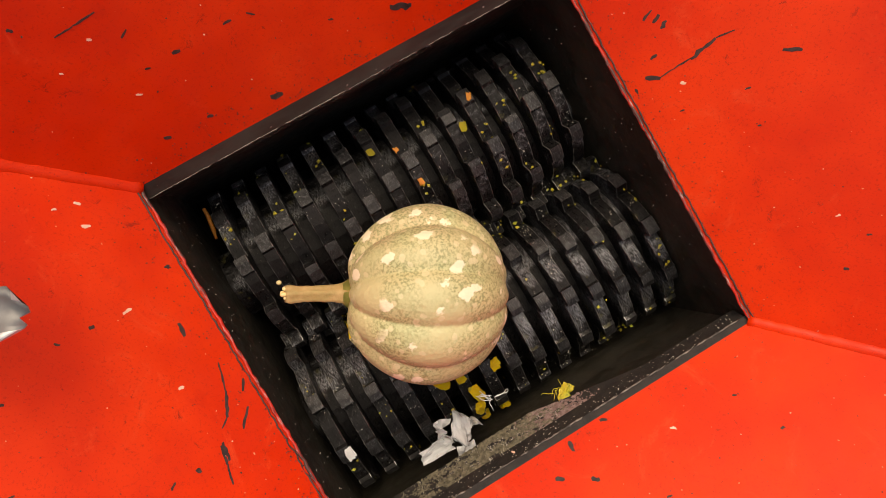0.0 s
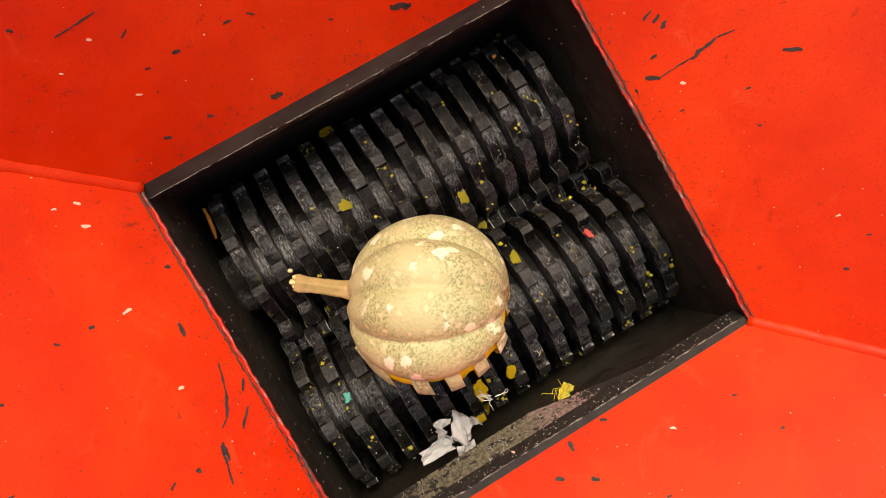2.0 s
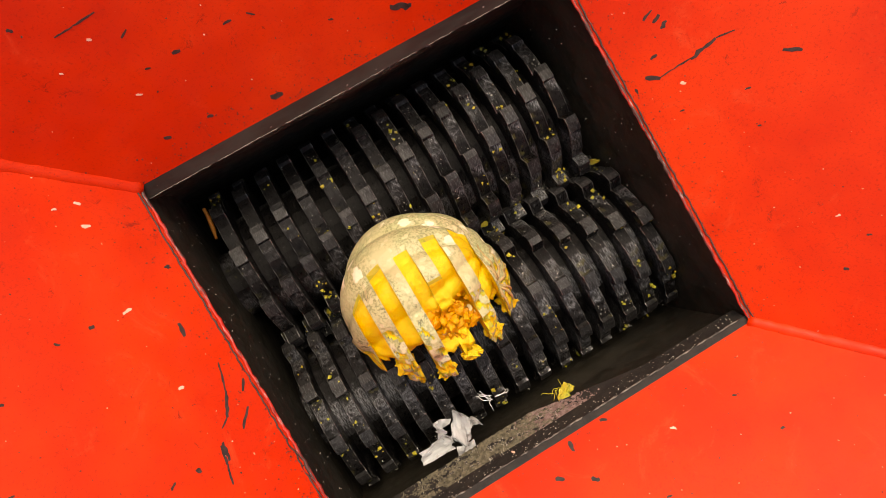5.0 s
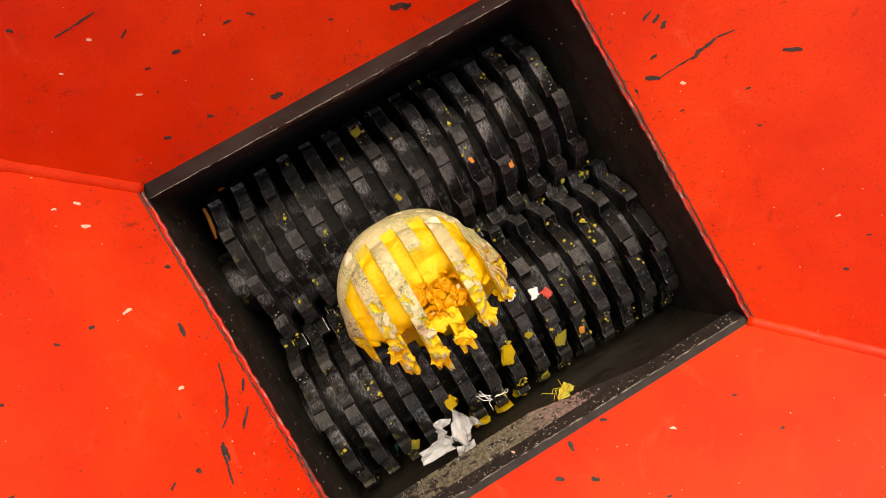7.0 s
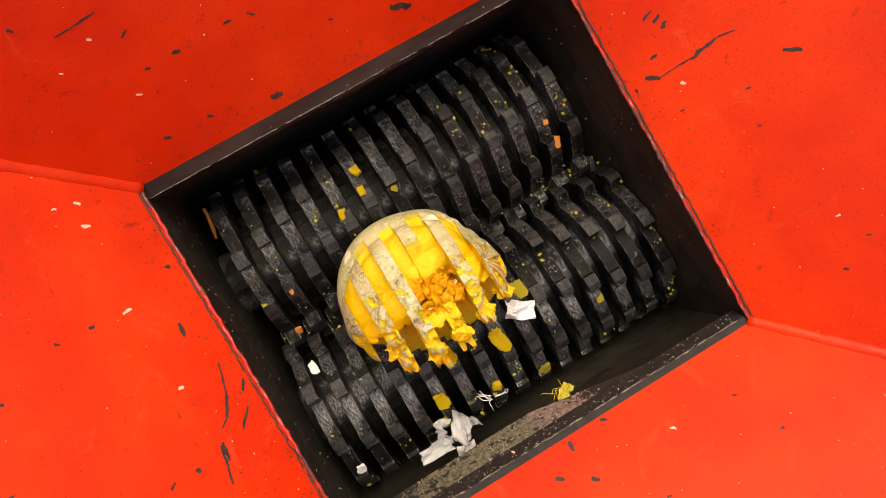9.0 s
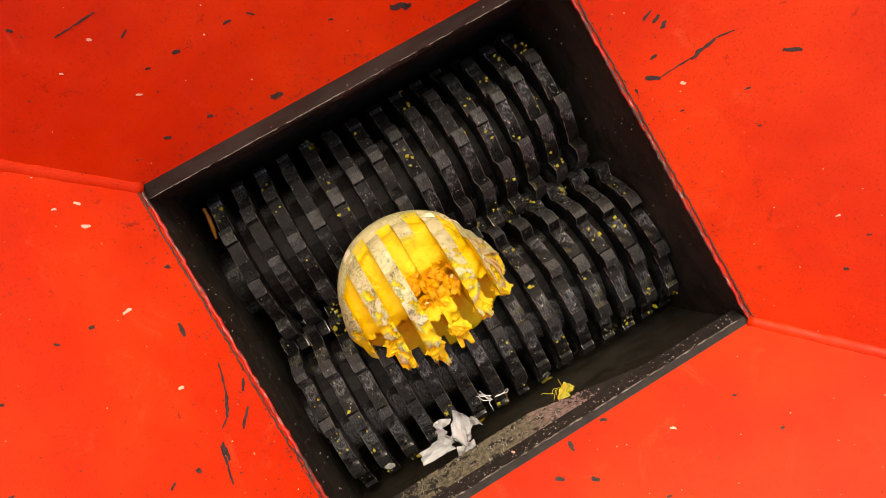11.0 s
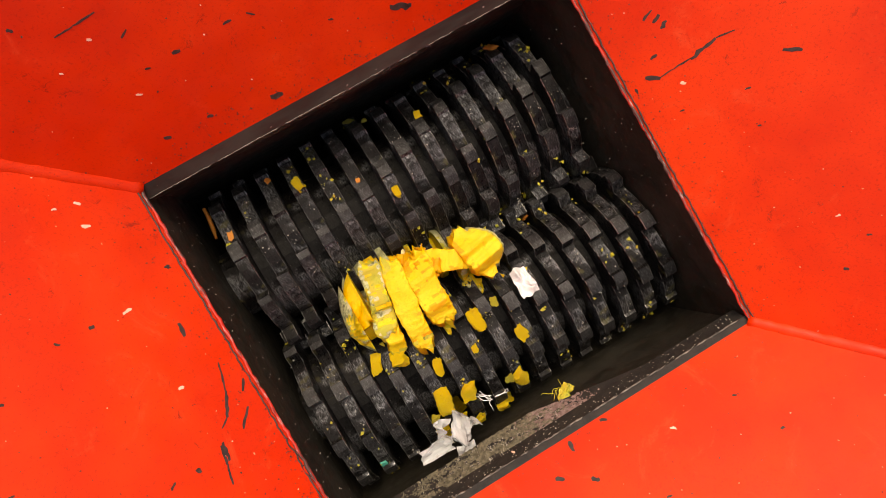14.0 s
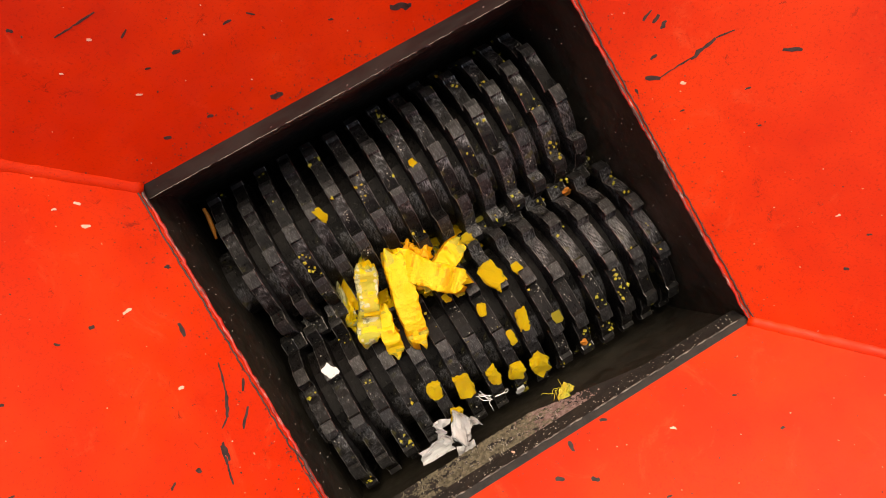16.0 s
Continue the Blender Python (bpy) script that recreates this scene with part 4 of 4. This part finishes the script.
def strands(name, centre, n, spread, radius, material, label, cat, seed):
    rnd = random.Random(seed)
    bm = bmesh.new()
    for k in range(n):
        a = rnd.uniform(0, 6.28)
        d = Vector((math.cos(a), math.sin(a), rnd.uniform(-0.3, 0.5)))
        p = Vector((rnd.gauss(0, 0.003), rnd.gauss(0, 0.003), 0))
        pts = []
        for i in range(9):
            pts.append(p.copy())
            p += d * spread * rnd.uniform(0.5, 1) / 9
            d = (d + Vector((rnd.gauss(0, 0.35), rnd.gauss(0, 0.35), rnd.gauss(0, 0.2)))).normalized()
        tube(bm, pts, radius, 5, [1, 1, 1, 0.9, 0.9, 0.8, 0.7, 0.6, 0.4])
    ob = part(name, bm, material, None, "", True)
    ob.matrix_basis = Matrix.Translation(centre)
    return tagged(ob, label, cat, "litter at the edge")


strands("fibre_tuft", (-0.047, -0.208, -0.125), 9, 0.034, 0.0007, WHITE, "tangled white fibres caught at the cutters", "fibre tuft", 4)
strands("fibre_tuft", (0.035, -0.236, -0.075), 6, 0.03, 0.0006, GREEN_FLESH, "green-yellow fibres hanging from the ledge", "fibre tuft", 9)
bm = bmesh.new()
tube(bm, [(-0.267, 0.236, -0.185), (-0.268, 0.222, -0.189), (-0.271, 0.205, -0.192), (-0.275, 0.190, -0.195)], 0.0035, 6, [0.7, 1, 1, 0.6])
tagged(part("orange_splinter", bm, ORANGE, None, "", True), "thin orange splinter caught at the throat wall", "splinter")

# a torn white rag that rides the fast shaft, three of them
for k, (t, x, beta) in enumerate(((3.35, 0.085, -3), (9.0, 0.050, -1), (0.95, 0.045, -20), (6.6, 0.045, -20), (14.0, 0.075, 12))):
    bm = sheet(20 + k, 0.042, 0.026, 0.010)
    ob = part("torn_rag", bm, WHITE)
    tagged(ob, "torn white plastic rag dragged by the cutters", "rag", "rags on the cutters")
    ride(ob, -AXY, low_angle, 1, t, x, beta, 0.143, -70 + 40 * k)


# ---- thick torn slabs of flesh from the middle, standing in the nip as the pumpkin goes down ----
# length, width, depth, height of the upper edge, look, then time, x, y, turn
SLABS = [(0.115, 0.030, 0.08, -0.094, "green", [(13.6, -0.120, 0.000, -102), (14.5, -0.112, -0.001, -96), (15, -0.122, -0.013, -100), (15.5, -0.126, -0.004, -104), (16, -0.133, -0.001, -112)]),
         (0.137, 0.032, 0.08, -0.084, "long", [(13.6, -0.091, -0.026, -88), (14.5, -0.074, -0.024, -97), (15, -0.080, -0.022, -98), (15.5, -0.080, -0.020, -98), (16, -0.080, -0.019, -97)]),
         (0.107, 0.040, 0.07, -0.083, "wide", [(13.6, -0.046, -0.024, -91), (14.5, -0.041, -0.017, -91), (15, -0.042, 0.002, -66), (15.5, -0.041, 0.003, -62), (16, -0.033, -0.001, -47)]),
         (0.086, 0.032, 0.07, -0.090, "long", [(13.6, 0.001, 0.001, -40), (14.5, 0.011, -0.007, -12), (15, 0.015, 0.007, 1), (15.5, -0.005, 0.004, 8), (16, -0.018, -0.003, 10)]),
         (0.070, 0.026, 0.06, -0.100, "long", [(13.6, -0.122, -0.053, -111), (14.5, -0.123, -0.044, -99), (15, -0.125, -0.046, -104), (15.5, -0.127, -0.048, -105), (16, -0.127, -0.048, -105)]),
         (0.074, 0.056, 0.08, -0.088, "lobe", [(13.6, 0.023, -0.014, -77), (14.5, 0.047, -0.010, -85)])]
SLAB_LABEL = {"green": "torn yellow-green slab of pumpkin with mottled rind", "long": "thick torn strip of yellow pumpkin flesh",
              "wide": "ragged wide slab of orange-yellow pumpkin flesh", "lobe": "rounded yellow pumpkin chunk with a green rind edge"}


def slab_mesh(length, width, depth, look_of, seed):
    """A torn slab of flesh: rounded ragged upper edge, walls going down, uneven ends."""
    bm = bmesh.new()
    rows, nl, nr = [], 90, 48
    off = Vector((seed * 3.7, seed * 1.9, seed * 0.7))
    for i in range(nl + 1):
        t = i / nl
        u = 2 * t - 1
        round_end = (1 - abs(u) ** (2.2 if look_of == "lobe" else 9.0)) ** 0.5
        fat = width * (0.22 + 0.78 * round_end) * (1 + 0.20 * noise.noise(Vector((t * 3.2, seed, 0))) + 0.05 * noise.noise(Vector((t * 13, seed, 4))))
        sag = 0.016 * u * u + 0.010 * noise.noise(Vector((t * 5, seed, 9)))
        bow = 0.16 * width * math.sin(3.1 * t + seed)
        ring = []
        for k in range(nr):
            a = 2 * math.pi * k / nr
            c, d = math.cos(a), math.sin(a)
            y = math.copysign(abs(c) ** 0.32, c) * fat * 0.5 + bow
            z = (d if d < 0 else d ** 0.35) * (depth * 0.8 if d < 0 else width * 0.20) - sag
            p = Vector((u * length * 0.5, y, z))
            q = p * 1.0
            q += noise.noise_vector(p * 26 + off) * 0.0022 + noise.noise_vector(p * 100 + off) * 0.0013 + noise.noise_vector(p * 260 + off) * 0.0010
            ragged = max(0, abs(u) - 0.78) / 0.22
            q.x += math.copysign(0.016, u) * ragged * noise.noise(Vector((y * 130, z * 60, seed)))
            ring.append(bm.verts.new(q))
        rows.append(ring)
    for i, (a, b) in enumerate(zip(rows, rows[1:])):
        u = 2 * i / nl - 1
        for k in range(nr):
            f = bm.faces.new([a[k], a[(k + 1) % nr], b[(k + 1) % nr], b[k]])
            c, d = math.cos(2 * math.pi * k / nr), math.sin(2 * math.pi * k / nr)
            p = a[k].co
            patch = noise.noise(p * 65 + off) + 0.5 * noise.noise(p * 170 + off)
            if look_of == "green":
                m = 3 if d > 0.1 and patch > 0.25 else (2 if patch > -0.30 and (d > -0.1 or c < 0) else 0)
            elif look_of == "lobe":
                m = 3 if c > 0.80 else (2 if c > 0.62 else (1 if c < -0.2 and patch > -0.1 else 0))
            elif look_of == "wide":
                m = 1 if patch > 0.28 or d < 0.2 else 0
            else:
                m = 2 if abs(u) > 0.72 and patch > 0.2 else (1 if d < 0.25 and patch > -0.3 or patch > 0.62 else 0)
            f.material_index = m
            f.smooth = True
    bm.faces.new(rows[0][::-1]), bm.faces.new(rows[-1])
    return bm


for i, (length, width, depth, z, kind_of, places) in enumerate(SLABS):
    ob = part("pumpkin_slab", slab_mesh(length, width, depth, kind_of, i + 1), [FLESH, PULP, GREEN_FLESH, UNDER_RIND])
    tagged(ob, SLAB_LABEL[kind_of], "pumpkin slab", "pumpkin slabs")
    t, x, y, turn = places[0]
    low = pose(x * 0.7, y * 0.3, -0.25, 0, 0, turn)
    rows = [(0, low), (12.8, low), (13.35, pose(x, y, z - 0.055, 4, 0, turn))]
    for t, x, y, turn in places:
        rows.append((t, pose(x, y, z - 0.004 * (t - 14), 3 * math.sin(t + i), 4 * math.cos(2 * t + i), turn)))
    if kind_of == "lobe":
        rows += [(14.75, pose(0.046, -0.008, -0.125, 10, 0, -85)), (15.0, pose(0.040, 0.0, -0.20, 16, 0, -80)), (16, pose(0.035, 0.0, -0.30, 20, 0, -80))]
    MOVERS.append((ob, rows))


# ---- tongs ----
def jaw_mesh(flip, both):
    """A long channel of sheet steel with a ridge and saw-toothed edges; the tip is at the origin, the jaw runs to -x."""
    bm = bmesh.new()
    n, L, half, th = 54, 0.52, 0.0195, 0.0012
    rows = []
    for i in range(n + 1):
        x = -L * i / n
        tip = min(1.0, 0.55 + max(0.0, -x) / 0.035)
        saw = (0.0055 if both else 0.0085) * (i % 2)
        line = []
        for v, z in ((-1.0, -0.0052), (-0.8, -0.0030), (-0.45, -0.0008), (0.0, 0.0), (0.45, -0.0010), (0.8, -0.0050), (1.0, -0.0105)):
            y = v * half * tip + (math.copysign(saw, v) if v == -1.0 or (both and v == 1.0) else 0)
            fork = 0.010 * (1 - abs(abs(v) - 0.6) / 0.6) if i == 0 else 0
            line.append((x + fork, y, z * flip))
        rows.append(line)
    top = [[bm.verts.new(p) for p in line] for line in rows]
    low = [[bm.verts.new((p[0], p[1], p[2] - th)) for p in line] for line in rows]
    for i in range(n):
        for k in range(6):
            f = bm.faces.new([top[i][k], top[i + 1][k], top[i + 1][k + 1], top[i][k + 1]])
            f.smooth = True
            # shade painted on the lower jaw's face; its edge strip keeps the lighter steel
            f.material_index = 1 if both and 0 < k < 6 else 0
            bm.faces.new([low[i][k + 1], low[i + 1][k + 1], low[i + 1][k], low[i][k]])
        for k in (0, 6):
            bm.faces.new([top[i][k], low[i][k], low[i + 1][k], top[i + 1][k]])
    for i in (0, n):
        for k in range(6):
            bm.faces.new([top[i][k], top[i][k + 1], low[i][k + 1], low[i][k]])
    return bm


def tongs():
    ob = empty("tongs", "stainless steel tongs with saw-toothed jaws", "tongs")
    a = part("jaw", jaw_mesh(1, False), STEEL, ob)
    b = part("jaw", jaw_mesh(-1, True), [STEEL, SHADED_STEEL], ob, "channel-shaped steel jaw with toothed edges, shade painted in darker grey")
    path = [(0, -0.331, 0.191, 0.0697), (0.1, -0.268, 0.174, 0.0707), (0.2, -0.209, 0.155, 0.0695), (0.3, -0.215, 0.147, 0.0653), (0.4, -0.196, 0.126, 0.0784),
            (0.5, -0.181, 0.123, 0.0765), (0.6, -0.181, 0.094, 0.0426), (0.7, -0.192, 0.075, 0.0405), (0.8, -0.195, 0.067, 0.0554), (0.9, -0.165, 0.077, 0.0535),
            (1.0, -0.151, 0.086, 0.0322), (1.1, -0.142, 0.123, 0.0235), (1.2, -0.108, 0.243, 0.0510), (1.35, -0.16, 0.42, 0.05), (1.7, -0.70, 0.50, 0.05)]
    lean = {1.1: 1.5, 1.2: 3}
    rows = [(t, pose(x, y, 0.35, 0, -4, -30.2 - 2.5 + lean.get(t, 0))) for t, x, y, g in path[:-1]]
    rest = pose(-0.62, 0.25, 0.349, 0, 45, 0)
    rows += [(1.9, pose(-0.62, 0.3, 0.42, 0, 20, -15)), (2.4, rest), (16, rest)]
    MOVERS.append((ob, rows))
    for jaw, s in ((a, 1), (b, -1)):
        jr = [(t, pose(-0.024 if s > 0 else 0.0, s * g / 2 - 0.005, 0.004 if s > 0 else -0.022, s * 18, 0, s * 1.5)) for t, x, y, g in path]
        MOVERS.append((jaw, jr + [(16, jr[-1][1])]))
    return ob


tongs()


# ---- what moves ----
# seconds, degrees of roll, shift towards -Y, sink
ROLL = [(0, 0, 0, 0), (1, 16, 0.004, 0), (1.5, 25, 0.010, 0.003), (2, 37, 0.014, 0.006), (2.5, 50, 0.018, 0.010), (3, 66, 0.020, 0.014), (3.5, 86, 0.020, 0.018), (4, 101, 0.017, 0.021), (4.6, 118, 0.010, 0.022),
        (5.4, 134, 0.004, 0.022), (6.3, 144, 0.002, 0.022), (7, 148, 0, 0.023), (9, 153, 0, 0.025), (11.3, 161, 0, 0.034), (12.0, 168, 0.004, 0.052), (12.5, 174, 0.008, 0.070), (13.0, 178, 0.010, 0.084),
        (13.5, 181, 0.010, 0.096), (14.0, 184, 0.006, 0.116), (14.5, 187, 0, 0.140), (15.0, 190, 0, 0.156), (15.5, 193, 0, 0.166), (16, 195, 0, 0.172)]


# how far each slice goes towards -Y and down as the pumpkin comes apart
APART = [(0, 0.010), (0, 0.020), (0.012, 0), (0.010, 0.035), (0.015, 0), (0.010, 0.045), (0.035, 0.004), (0.010, 0.040), (0.022, 0.008), (0.020, 0.012), (0.024, 0.008), (0.024, 0.010)]


def motions():
    walk(SHAFT_UP, [(16 * k / 48, pose(0, AXY, AXZ, -up_angle(16 * k / 48))) for k in range(49)])
    walk(SHAFT_LOW, [(16 * k / 96, pose(0, -AXY, AXZ, -low_angle(16 * k / 96))) for k in range(97)])
    body = [(t, Matrix.Translation(PC + Vector((0, -y, -d))) @ pose(0, 0, 0, -a)) for t, a, y, d in ROLL]
    walk(PUMPKIN, body)
    rnd = random.Random(8)
    late = [(t, m) for t, m in body if t >= 11.3]
    still = Matrix.Identity(4)
    for i, ob in enumerate(SLICES):
        tilt, spin, slip = rnd.uniform(-6, 6), rnd.uniform(-16, 16), rnd.uniform(-0.006, 0.006)
        rows = [(0, still)]
        for t, m in late:
            k = (t - 11.3) / 4.7
            apart = min(1, max(0, (t - 11.4) / 1.1))
            south, drop = APART[i]
            sunk = 0.075 * min(1, max(0, (t - 13.3) / 0.8)) if i > 1 else 0.05 * max(0, t - 15.2) - 0.055 * min(1, max(0, (t - 13.0) / 1.5))
            sunk += (0.03 if i > 6 else 0) * max(0, (t - 14.5) / 1.5)
            east = 0.016 * (i > 6) * apart * max(0, 1 - max(0, t - 14.5) / 1.2)
            moved = Matrix.Translation((slip * k + east, -south * apart, -drop * apart - sunk)) @ m @ pose(0, 0, 0, -spin * k, tilt * k, 0)
            rows.append((t, m.inverted() @ moved))
        walk(ob, rows)
    # the stem lags behind the roll, bends over and is drawn in under the pumpkin
    rows = [(0, still)]
    for t, back, turn, drawn in ((1.0, 14, -2, 0), (1.5, 22, -5, 0), (2.0, 33, -8, 0.002), (2.5, 46, -11, 0.008), (3.0, 58, -8, 0.014), (3.5, 72, 4, 0.045), (4.0, 60, 4, 0.12)):
        rows.append((t, pose(0, 0, 0, back) @ pose(0, 0, 0, 0, 0, turn) @ Matrix.Translation(-PAX * drawn)))
    for t, m in body:
        if t > 4.2:
            fallen = pose(-0.15, 0.0, -0.6 if t > 11 else -0.12 - 0.07 * (t - 4.2), 0, 70 - 70 * min(1, t / 11), 0)
            rows.append((t, m.inverted() @ fallen if t > 11 else Matrix.Translation(-PAX * 0.12)))
    walk(STALK, rows)
    for ob, rows in MOVERS:
        walk(ob, rows)


motions()
